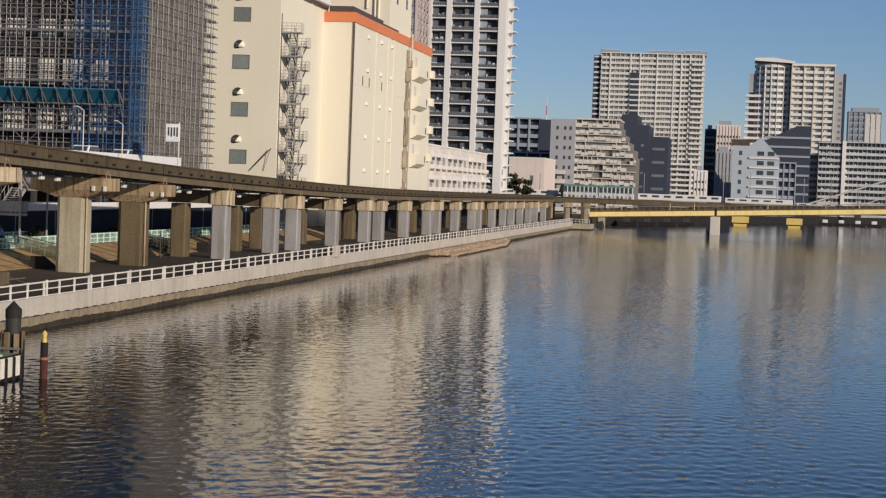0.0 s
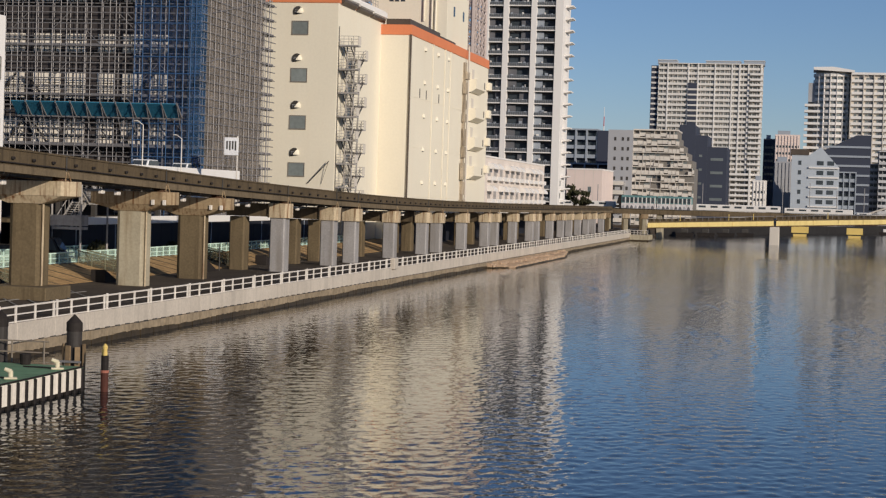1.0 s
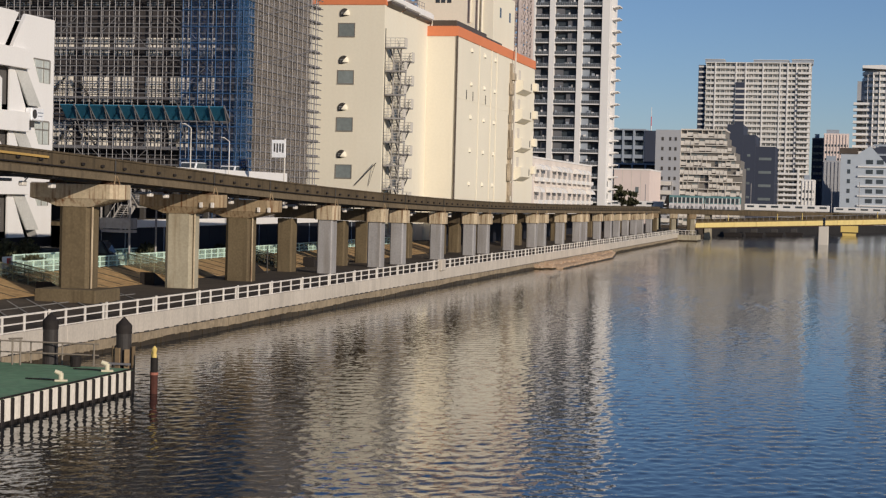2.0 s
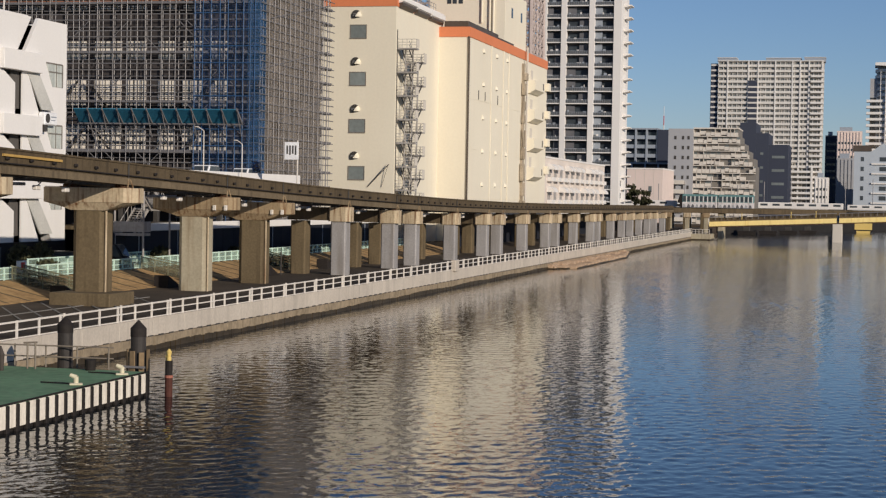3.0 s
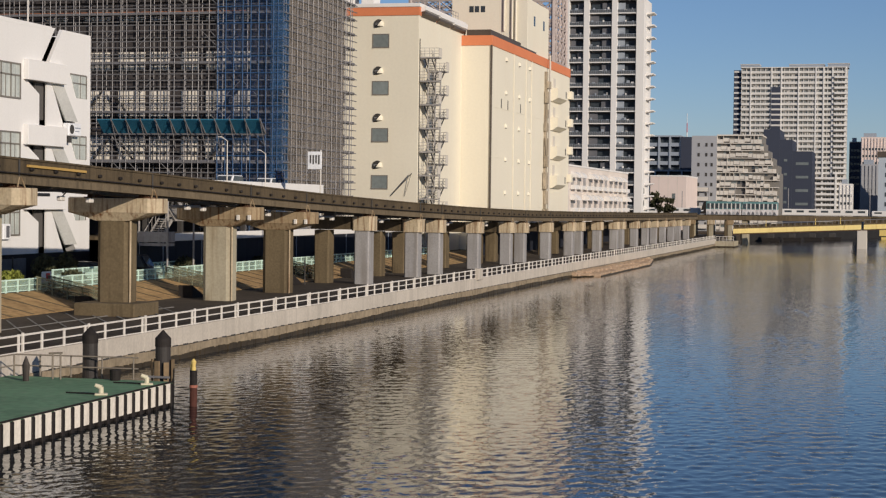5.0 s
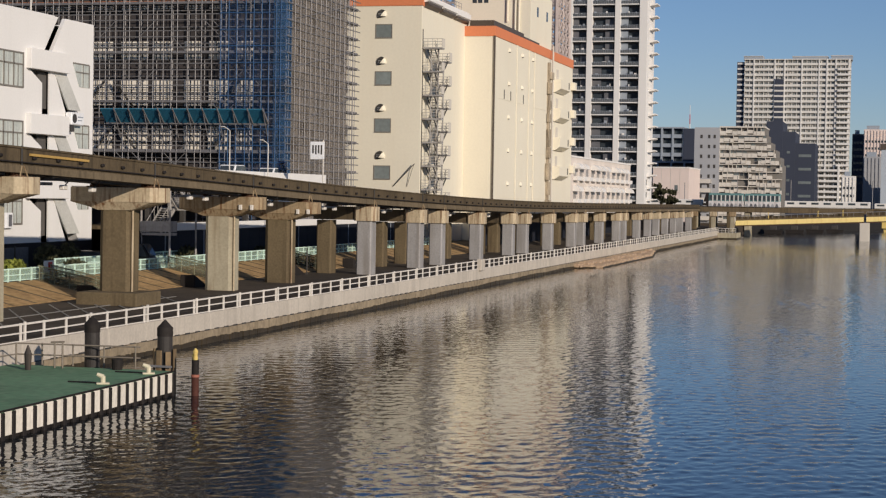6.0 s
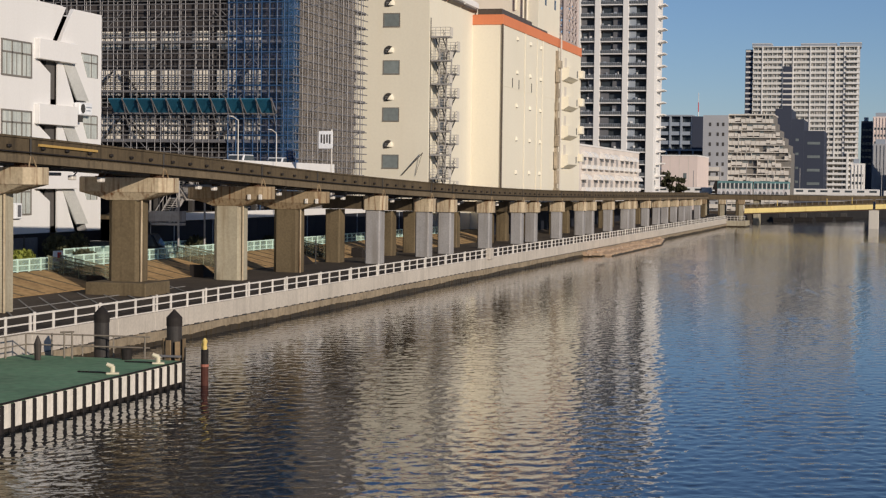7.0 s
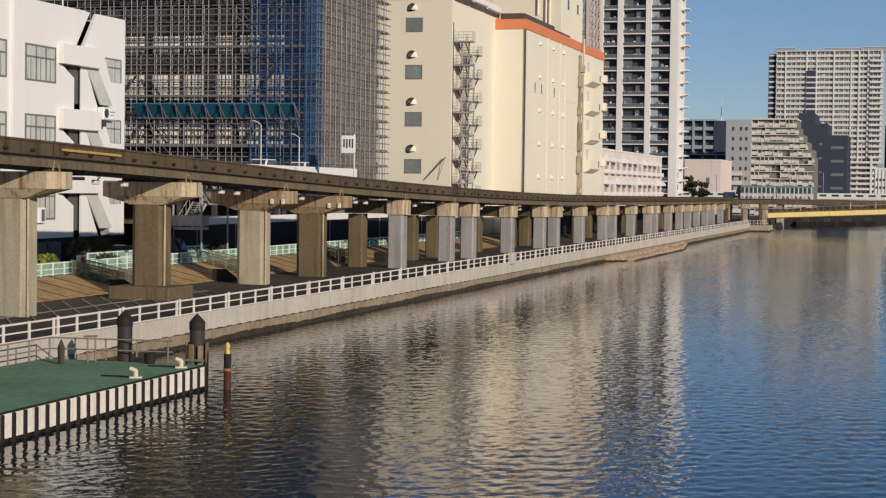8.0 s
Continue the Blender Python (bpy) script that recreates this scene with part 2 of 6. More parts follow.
# ---- ground and water ----
def water_mesh(x0, x1, y0, y1, across):
    """One sheet of water: small waves as a sum of many sines near the camera, flat far out to all sides."""
    rng = np.random.RandomState(7)
    rows = [y0]
    while rows[-1] < y1:
        rows.append(rows[-1] + min(0.36, max(0.1, 0.0025 * rows[-1])))
    xs, ys = np.arange(x0, x1 + across / 2, across), np.array(rows)
    cell = np.gradient(ys)[:, None]
    gx, gy = np.meshgrid(xs, ys)
    z = np.zeros_like(gx)
    for count, low, high, steep, main, spread in ((44, 0.34, 0.9, 0.043, 0, 48), (34, 0.30, 0.75, 0.026, 90, 60), (26, 0.75, 1.6, 0.021, 90, 50)):
        for i in range(count):
            length = low * (high / low) ** (i / (count - 1))
            turn = math.radians(main + rng.uniform(-spread, spread))
            k = 2 * math.pi / length
            fade = np.clip((length / max(abs(math.sin(turn)), 0.1) / cell - 2.2) / 1.5, 0, 1)
            z += fade * steep * math.sqrt(2 / count) / k * np.sin(k * (gx * math.cos(turn) + gy * math.sin(turn)) + rng.uniform(0, 6.28))
    calm = 0.95 + 0.28 * np.sin(gx * 0.23 + 0.9 * np.sin(gy * 0.05)) * np.sin(gy * 0.13 + 1.3) + 0.18 * np.sin(gy * 0.05 + gx * 0.09)
    edge = np.minimum(np.minimum((gx - xs[0]) / 0.5 + 0.25, (xs[-1] - gx) / 4), np.minimum((gy - ys[0]) / 4, (ys[-1] - gy) / 10))
    z *= calm * np.clip(edge, 0, 1)
    h, w = gx.shape
    index = np.arange(h * w).reshape(h, w)
    quads = np.stack([index[:-1, :-1], index[:-1, 1:], index[1:, 1:], index[1:, :-1]], -1).reshape(-1, 4)
    a, b, c, d = xs[0], xs[-1], ys[0], ys[-1]
    n = h * w
    rim = np.array([(a, -600, 0), (b, -600, 0), (1500, -600, 0), (1500, c, 0), (1500, d, 0), (1500, 900, 0), (b, 900, 0), (a, 900, 0)], float)
    c00, c10, c11, c01 = index[0, 0], index[0, -1], index[-1, -1], index[-1, 0]
    outer = np.array([(n, n + 1, c10, c00), (n + 1, n + 2, n + 3, c10), (c10, n + 3, n + 4, c11), (c11, n + 4, n + 5, n + 6), (c01, c11, n + 6, n + 7)])
    points = np.concatenate([np.stack([gx, gy, z], -1).reshape(-1, 3), rim])
    faces = np.concatenate([quads, outer])
    me = bpy.data.meshes.new("water")
    me.vertices.add(len(points))
    me.vertices.foreach_set("co", points.ravel())
    me.loops.add(faces.size)
    me.loops.foreach_set("vertex_index", faces.ravel().astype(np.int32))
    me.polygons.add(len(faces))
    me.polygons.foreach_set("loop_start", np.arange(0, faces.size, 4, dtype=np.int32))
    me.update(calc_edges=True)
    me.polygons.foreach_set("use_smooth", np.ones(len(faces), bool))
    me.materials.append(WATER)
    return me


tagged(new("water", water_mesh(-41.6, 48.0, 48.0, 474.0, 0.145)), "rippled blue canal water with long reflections", "water", kind="structure")
bm = prism(bmesh.new(), [(-41.6, -3), (-41.6, 0.5), (-42.3, 0.5), (-42.3, 1.9), (-53.6, 2.0), (-58.6, 3.05), (-3000, 3.1), (-3000, -3)], "y", -600, 524)
solid("ground", bm, PAVING, "brown paved ground behind the canal wall", "ground", "structure")
SHORE = [(-42, 522), (-36, 536), (-20, 577), (-3, 638), (19, 712), (61, 805), (90, 822), (3000, 860)]
solid("ground_far", prism(bmesh.new(), [(-3000, 522)] + SHORE + [(3000, 4500), (-3000, 4500)], "z", -3, 2.4), PAVING, "ground beyond the far end of the canal", "ground", "structure")
bm = prism(bmesh.new(), [(-53.8, 2.03), (-58.55, 3.05), (-58.55, 3.09), (-53.8, 2.07)], "y", 96, 236)
solid("slope", bm, EARTH, "dry ochre slope up to a green fence", "ground", "structure")

for k in range(46):
    bm = prism(bmesh.new(), [(-53.9, 2.06), (-58.5, 3.05), (-58.5, 3.115), (-53.9, 2.10)], "y", 96.2 + 3.0 * k, 96.5 + 3.0 * k)
    solid("slope_kerb", bm, CONCRETE, "low dark kerb across the ochre slope", "kerb", "structure")

# stone canal wall with wet foot and white flood wall on top
wall = thing("canal_wall", "low stone canal wall with dark tide line", "canal wall", (-41.6, 0, 0), kind="structure")
rnd = random.Random(3)
stones = [mesh("coping_stone", bevelled(blocks((-0.3, 0.05 + rnd.uniform(0, 0.04), 0.012, 2.488, -1.0, 0.8 + rnd.uniform(-0.025, 0.02))), 0.02), STONE) for _ in range(6)]
for k in range(190):
    put("coping_stone", rnd.choice(stones), wall, (0, -30 + 2.5 * k, 0))
bm = bmesh.new()
for k in range(1188):
    y = -30 + k * 0.4
    box(bm, 0.0, 0.10 + rnd.uniform(0, 0.05), y, y + 0.4, -1.0, 0.27 + 0.05 * math.sin(y * 0.31) + rnd.uniform(0, 0.07))
part("tide_line", bm, ALGAE, wall, "wet dark weed along the water")
panels = mesh("flood_panel", bevelled(blocks((-0.12, 0.12, 0.01, 4.99, 0, 1.08)), 0.015), BAND)
flood = thing("flood_wall", "white painted flood wall panels along the promenade", "wall", (-41.75, -30, 0.82), kind="structure")
for k in range(94):
    put("panel", panels, flood, (0, 5 * k, 0))
bm = bmesh.new()
for k in range(290):
    box(bm, 0.10, 0.17, -0.4 + 1.62 * k, 0.3 + 1.62 * k, -0.05, 0.05)
tagged(part("drip_bracket", bm, DARKSTEEL, flood, "dark brackets under the wall"), kind="stuff")

# white railing
railing = thing("promenade_railing", "white steel railing along the canal promenade", "railing", (-41.75, 0, 1.9))
post = mesh("post", bevelled(blocks((-0.05, 0.05, -0.075, 0.075, 0, 0.95)), 0.012), RAIL)
bars = mesh("rail", blocks((-0.045, 0.045, 0, 2.5, 0.84, 0.93), (-0.03, 0.03, 0, 2.5, 0.42, 0.49), (-0.03, 0.03, 0, 2.5, 0.02, 0.08)), RAIL)
thick = mesh("end_post", bevelled(blocks((-0.06, 0.06, -0.06, 0.06, 0, 1.0)), 0.012), RAIL)
for k in range(152):
    y = 60 + 2.5 * k
    put("post", post, railing, (0, y, 0))
    put("rail", bars, railing, (0, y, 0))
    if k % 3 == 2:
        put("end_post", thick, railing, (0, y + 0.45, 0))
box_on = thing("railing_box", "pale box fixed to the white railing", "box", (-41.6, 180.6, 1.75))
part("body", bevelled(blocks((-0.25, 0.25, -0.9, 0.9, 0, 1.2)), 0.05), BAND, box_on)

# ledge of stone in the water
LEDGESTONE = surface("sandy ledge stone", (0.46, 0.33, 0.22), 0.9, fine=3, coarse=0.5, vary=0.3, bump=0.6, stain=(0.2, 0.12, 0.07), amount=0.5)
ledge = thing("stone_ledge", "low rough stone ledge at the canal wall", "ledge", (-41.5, 236, 0), kind="structure")
for k in range(40):
    w = 3.2 * min(1, (k + 1) / 3, (41 - k) / 14)
    d = 0.5 * rnd.uniform(0.6, 1.2)
    part("stone", bevelled(blocks((-0.2, w * d, 2.0 * k + 0.03, 2.0 * k + 1.97, -1, 0.62 + rnd.uniform(-0.1, 0.14))), 0.1), LEDGESTONE, ledge)
    part("stone", bevelled(blocks((w * d + 0.04, w + rnd.uniform(-0.15, 0.15), 2.0 * k + rnd.uniform(-0.2, 0.2), 2.0 * k + 1.95, -1, 0.42 + rnd.uniform(-0.12, 0.14))), 0.1), LEDGESTONE, ledge)
bm = bmesh.new()
for k in range(40):
    w = 3.2 * min(1, (k + 1) / 3, (41 - k) / 14)
    box(bm, -0.2, w + 0.2, 2.0 * k, 2.0 * k + 2, -1, 0.15)
part("tide_line", bm, ALGAE, ledge)
# quay that turns out at the end of the promenade
quay = thing("end_quay", "grey concrete quay at the bridge end", "quay", (-41.6, 438, 0), kind="structure")
part("body", blocks((-0.2, 4.6, 0, 12, -1, 1.5)), PALECOLUMN, quay)
part("tide_line", blocks((-0.2, 4.66, -0.06, 12, -1, 0.3)), ALGAE, quay, "wet dark foot")
bm = bmesh.new()
for k in range(6):
    box(bm, 0.1 + 0.85 * k, 0.2 + 0.85 * k, 0.05, 0.15, 1.5, 2.7)
box(bm, 0.1, 4.5, 0.05, 0.15, 2.6, 2.7), box(bm, 0.1, 4.5, 0.05, 0.15, 2.0, 2.06)
part("railing", bm, RAIL, quay)

# painted parking lines under the track
for k in range(14):
    bm = prism(bmesh.new(), [(-46.3, 76.0 + 2.7 * k), (-46.3, 76.2 + 2.7 * k), (-53.2, 87.0 + 2.7 * k), (-53.2, 86.8 + 2.7 * k)], "z", 1.98, 2.012)
    solid("bay_line", bm, LINEPAINT, "worn white bay line on paving", "line", "structure")

solid("bay_line", blocks((-49.6, -49.42, 70, 118, 1.98, 2.016)), LINEPAINT, "long worn white line on paving", "line", "structure")

# ---- monorail ----
PROFILE = [(40, 12.75), (70, 12.32), (85, 12.03), (98.7, 11.71), (116.7, 11.22), (141.6, 10.49), (160, 10.07), (178.4, 9.70), (204, 9.28), (238, 8.92), (285, 8.70), (352, 8.46), (440, 8.3)]


def track_z(y):
    for (a, za), (b, zb) in zip(PROFILE, PROFILE[1:]):
        if y <= b:
            u = (y - a) / (b - a)
            return za + (zb - za) * u
    return PROFILE[-1][1]


def swept(bm, x0, x1, za, zb, y0, y1, step=4.0):
    """A bar along the track, za to zb over its top line."""
    count = max(1, round((y1 - y0) / step))
    rows = []
    for i in range(count + 1):
        y = y0 + (y1 - y0) * i / count
        # the line is eased over a few metres so that it has no kinks
        z = sum(track_z(y + d) for d in (-9, -6, -3, 0, 3, 6, 9)) / 7
        rows.append([bm.verts.new((x, y, z + h)) for x, h in ((x0, za), (x1, za), (x1, zb), (x0, zb))])
    bm.faces.new(rows[0]), bm.faces.new(rows[-1][::-1])
    for a, b in zip(rows, rows[1:]):
        for i in range(4):
            j = (i + 1) % 4
            bm.faces.new((a[i], b[i], b[j], a[j]))
    bmesh.ops.recalc_face_normals(bm, faces=bm.faces)
    return bm


PIERS_T = [72.0, 91.0, 109.6, 128.3, 141.7]
PIERS_P = [161, 178.8, 188, 206.7, 225, 234, 252, 271, 279.5, 298, 317, 324.5, 343, 359, 372, 387, 402, 415, 433]
INSULATOR = mesh("insulator", bevelled(blocks((0, 0.16, -0.2, 0.2, -0.10, 0.08)), 0.04), BLACK)
JOINT = mesh("joint_plate", bevelled(blocks((0, 0.04, -0.09, 0.09, -1.45, 0.02)), 0.01), DARKSTEEL)
# Lower beam edge: a lighter tone of the beam colour.
BEAMFOOT = surface("lighter beam edge concrete", (0.155, 0.118, 0.073), 0.85, vary=0.3, stain=(0.06, 0.045, 0.03), amount=0.6, streak=1.2)
ends = [46.0] + PIERS_T + PIERS_P + [452.0]
for x, name in ((-48.0, "near"), (-51.7, "far")):
    for a, b in zip(ends, ends[1:]):
        girder = thing("track_beam", "brown stained concrete monorail beam with a conductor rail", "monorail beam", (x, a, 0), group="monorail beams")
        shift = Matrix.Translation((-x, -a, 0))
        bm = swept(bmesh.new(), x - 0.42, x + 0.42, -1.5, 0.0, a + 0.03, b - 0.03)
        swept(bm, x - 0.52, x - 0.40, -1.5, -1.34, a + 0.03, b - 0.03)
        bm.transform(shift)
        part("beam", bm, BEAM, girder)
        bm = swept(bmesh.new(), x + 0.40, x + 0.56, -1.5, -1.06, a + 0.03, b - 0.03)
        bm.transform(shift)
        part("lower_edge", bm, BEAMFOOT, girder, "lighter lower edge")
        bm = swept(bmesh.new(), x + 0.46, x + 0.58, -0.93, -0.86, a + 0.03, b - 0.03)
        bm.transform(shift)
        part("conductor_rail", bm, BLACK, girder, "dark steel conductor rail")
        put("joint_plate", JOINT, girder, (0.44, 0.06, track_z(a)))
        bm = swept(bmesh.new(), x + 0.42, x + 0.50, -0.12, -0.04, a + 0.03, b - 0.03)
        bm.transform(shift)
        part("cable", bm, BEAM, girder)
        if name == "near":
            for i in range(int((b - a) / 3.0)):
                y = a + 1.5 + 3.0 * i
                put("insulator", INSULATOR, girder, (0.42, y - a, track_z(y) - 0.60))
yellowbar = thing("cable_duct", "faded yellow duct on the monorail beam", "duct", (-47.55, 92, 0))
bm = swept(bmesh.new(), -47.57, -47.44, -0.50, -0.36, 92, 99.5)
bm.transform(Matrix.Translation((47.55, -92, 0)))
part("duct", bm, surface("dull ochre duct", (0.46, 0.29, 0.09), 0.7), yellowbar)


def column_mesh(wx, wy, z0, z1, cut, material):
    bm = prism(bmesh.new(), [(-wx + cut, -wy), (wx - cut, -wy), (wx, -wy + cut), (wx, wy - cut), (wx - cut, wy), (-wx + cut, wy), (-wx, wy - cut), (-wx, -wy + cut)], "z", z0, z1)
    return mesh("column", bm, material)


def bearing(parent, x, y, z):
    bm = blocks((-0.5, 0.5, -0.55, 0.55, 0, 0.08), (-0.35, 0.35, -0.35, 0.35, 0.08, 0.2), (-0.22, -0.1, -0.5, 0.5, 0.05, 0.24), (0.1, 0.22, -0.5, 0.5, 0.05, 0.24))
    ob = part("bearing", bm, RUST, parent, "rusty steel bearing")
    ob.location = (x, y, z)
    if x > 0:
        for d in (-0.45, 0.45):
            part("bracket", rod(bmesh.new(), (x + 0.62, y + d, z + 0.02), (x + 0.55, y + d * 0.25, z + 0.6), 0.045, 6), CAP, parent, "brown bracing bracket")


for i, y in enumerate(PIERS_T):
    top = track_z(y) - 1.72
    pier = thing("track_pier", ("brown" if i % 2 == 0 else "pale grey") + " concrete hammerhead pier under the monorail", "monorail pier", (-50, y, 1.9), group="hammerhead piers")
    top -= 1.9
    skin = CONCRETE if i in (0, 2, 4) else PALECOLUMN
    part("column", column_mesh(1.15, 0.85, -0.3, top - 1.35, 0.32, skin), None, pier)
    # crosshead: a band with chamfered ends over a haunch that tapers to the column
    ends_x, cut, wide = 3.4, 0.75, 1.2
    plan = [(-ends_x + cut, -wide), (ends_x - cut, -wide), (ends_x, -wide + cut), (ends_x, wide - cut), (ends_x - cut, wide), (-ends_x + cut, wide), (-ends_x, wide - cut), (-ends_x, -wide + cut)]
    bm = prism(bmesh.new(), plan, "z", top - 0.98, top)
    head = PALECAP if i < 3 else CAP
    part("crosshead", bevelled(bm, 0.03), head, pier, "rust-streaked concrete crosshead")
    bm = bmesh.new()
    hi = [bm.verts.new((x * 0.985, y * 0.97, top - 0.98)) for x, y in plan]
    lo = [bm.verts.new((max(-1.2, min(1.2, x)), max(-0.9, min(0.9, y)), top - 1.5)) for x, y in plan]
    bm.faces.new(lo), bm.faces.new(hi[::-1])
    for k in range(8):
        bm.faces.new((lo[k], lo[(k + 1) % 8], hi[(k + 1) % 8], hi[k]))
    bmesh.ops.recalc_face_normals(bm, faces=bm.faces)
    part("haunch", bm, head, pier)
    # pale bar added to paint the sunlit edge of the column
    part("lit_edge", rod(bmesh.new(), (1.2, -0.62, -0.3), (1.2, -0.62, top - 1.5), 0.075, 8), PALECAP, pier, "pale bar for the sunlit edge")
    for x in (-1.7, 2.0):
        bearing(pier, x, 0, top)
    if i == 2:
        part("footing", bevelled(blocks((-1.9, 2.4, -2.6, 1.4, -0.2, 0.9)), 0.05), CONCRETE, pier, "brown concrete footing")
    if i in (3, 4):
        for dx in (-0.4, 0.5):
            part("lamp_box", bevelled(blocks((2.2 + dx, 2.45 + dx, -1.35, -1.15, top - 1.0, top - 0.6)), 0.03), RAIL, pier, "white junction box")
for i, y in enumerate(PIERS_P):
    top = track_z(y) - 1.72 - 1.9
    pier = thing("portal_pier", "two-column concrete pier with grey jacketed leg under the monorail", "monorail pier", (-50, y, 1.9), group="portal piers")
    put("column", column_mesh(0.73, 0.85, -0.3, top - 1.3, 0.12, JACKET), pier, (1.75, 0, 0), label="grey painted steel jacketed column")
    put("column", column_mesh(0.73, 0.85, -0.3, top - 1.3, 0.12, CONCRETE), pier, (-2.2, 0, 0))
    # Tie beam gets the dark beam colour to paint it in shade.
    part("tie_beam", blocks((-3.3, 1.0, -0.7, 0.7, top - 1.25, top - 0.02)), BEAM, pier, "tie beam darkened for shade")
    bm = bmesh.new()
    prism(bm, [(0.7, -0.6), (0.98, -1.0), (2.5, -1.0), (2.85, -0.6), (2.85, 0.6), (2.5, 1.0), (0.98, 1.0), (0.7, 0.6)], "z", top - 1.33, top + 0.02)
    part("crosshead", bm, PALECAP, pier, "rust-streaked concrete crosshead")
    for x in (-1.7, 2.0):
        bearing(pier, x, 0, top)
# inspection lamps under the track
for y in (84, 99, 103, 119, 122, 133, 136, 150, 153, 169, 184, 196, 216, 243):
    lamp = thing("inspection_lamp", "small white lamp box hung under the track", "lamp", (-48.9, y, track_z(y) - 1.95), group="inspection lamps")
    part("housing", bevelled(blocks((-0.16, 0.16, -0.3, 0.3, -0.28, 0.02)), 0.05), RAIL, lamp)
    part("hanger", rod(bmesh.new(), (0.1, 0, 0), (0.55, 0, 0.47), 0.04, 6), DARKSTEEL, lamp)
# pipes and trays hung under the beams
for k, (y, w) in enumerate(((95, 6), (118, 8), (134, 3), (150, 9), (168, 10), (172, 3), (196, 8), (216, 6))):
    tray = thing("cable_tray", "pale hanging service tray under the monorail beams", "cable tray", (-49.6, y, track_z(y + w / 2) - 2.0), group="service trays")
    part("tray", bevelled(blocks((-0.2, 0.2, 0, w * 0.6, 0.0, 0.2)), 0.04), STEEL, tray)
    for d in (0.3, w - 0.3):
        zc = track_z(y + d) - track_z(y + w / 2) + 0.5
        part("cross_bar", blocks((-1.9, 1.9, d - 0.07, d + 0.07, zc - 0.14, zc + 0.02)), DARKSTEEL, tray)
        part("hanger", blocks((-0.04, 0.04, d - 0.05, d + 0.05, 0.2, zc - 0.1)), DARKSTEEL, tray)

# ---- fence, ramps and cars behind the track ----
fence = thing("green_fence", "pale green steel mesh fence on the slope", "fence", (-58.75, 92, 3.03))
fpost = mesh("post", blocks((-0.05, 0.05, -0.06, 0.06, 0, 0.98)), FENCEGREEN)
frail = mesh("rail", blocks((-0.03, 0.03, 0, 1.7, -0.03, 0.03)), FENCEGREEN)
ftop = mesh("top_rail", blocks((-0.035, 0.035, 0, 1.7, -0.045, 0.045)), FENCEGREEN)


def fence_bay(parent, y, closed=True):
    put("post", fpost, parent, (0, y, 0))
    if closed:
        put("rail", frail, parent, (0, y, 0.13))
        put("rail", frail, parent, (0, y, 0.5))
        put("top_rail", ftop, parent, (0, y, 0.92))
        put("mesh_infill", infill, parent, (0, y, 0))


WIREMESH = net_surface("pale green wire mesh", (0.50, 0.68, 0.57), 0.28)
infill = mesh("mesh_infill", blocks((-0.005, 0.005, 0.06, 1.64, 0.15, 0.88)), WIREMESH)
for k in range(82):
    fence_bay(fence, 1.7 * k)
ramp_fence = thing("ramp_fence", "pale green fence along the raised ramp", "fence", (-60.9, 122, 3.35))
for k in range(15):
    fence_bay(ramp_fence, 1.7 * k, k < 14)
part("kerb", blocks((-0.3, 0.12, -0.1, 23.9, -0.31, 0.02)), CONCRETE, ramp_fence, "low concrete ramp kerb")
SCREENGREY = surface("blue grey screen panel", (0.10, 0.105, 0.115), 0.7, vary=0.3)
OLIVE = surface("dull olive handrail", (0.20, 0.20, 0.13), 0.6, vary=0.25, bump=0.0)
SCREEN = net_surface("olive mesh screen", (0.12, 0.12, 0.08), 0.3)
for y in (115.5, 138.5, 165):
    ramp = thing("stair_flight", "concrete steps with green handrail down the slope", "stairs", (-58.5, y, 2.0), group="slope stairs")
    for s in range(6):
        part("step", blocks((0.8 * s, 0.8 * s + 0.82, -0.9, 0.9, 0, 1.1 - 0.18 * s)), CONCRETE, ramp)
    for side in (-0.9, 0.9):
        bm = rod(bmesh.new(), (0, side, 2.1), (4.8, side, 1.15), 0.045)
        rod(bm, (0, side, 1.6), (4.8, side, 0.65), 0.035)
        for s in range(5):
            rod(bm, (0.1 + 1.17 * s, side, 0), (0.1 + 1.17 * s, side, 2.1 - 0.232 * s), 0.04)
        rail = part("handrail", bm, OLIVE, ramp)
        part("mesh_screen", prism(bmesh.new(), [(0.1, 1.05), (4.75, 0.1), (4.75, 1.1), (0.1, 2.05)], "y", side - 0.01, side + 0.01), SCREEN, rail, "olive mesh screen")
# Black wedges stand in for the dark shaded sides of stairs.
for k, y in enumerate((112.6, 130.8, 137, 155, 173)):
    cab = thing("stair_shade", "black wedge for the shaded side of stairs under the track", "hatch", (-53.4, y, 1.95), group="dark hatches")
    part("body", bevelled(prism(bmesh.new(), [(-1.1, 0), (1.5, 0), (1.5, 0.12), (-1.1, 1.05)], "x", -0.6, 0.6), 0.03), BLACK, cab)
    part("pole", rod(bmesh.new(), (0.9, 1.2, 0), (0.9, 1.2, 2.3), 0.06), DARKSTEEL, cab)
notice = thing("fence_sign", "white notice with red patch on the fence", "sign", (-58.62, 116.3, 2.9))
part("board", bevelled(blocks((0.06, 0.10, -0.75, 0.75, 0.7, 1.5)), 0.01), SIGNWHITE, notice)
part("post", rod(bmesh.new(), (0.03, 0.1, -0.4), (0.03, 0.1, 1.3), 0.04, 6), FENCEGREEN, notice)
part("patch", blocks((0.10, 0.11, -0.1, 0.5, 0.82, 1.38)), RED, notice, "red printed patch")


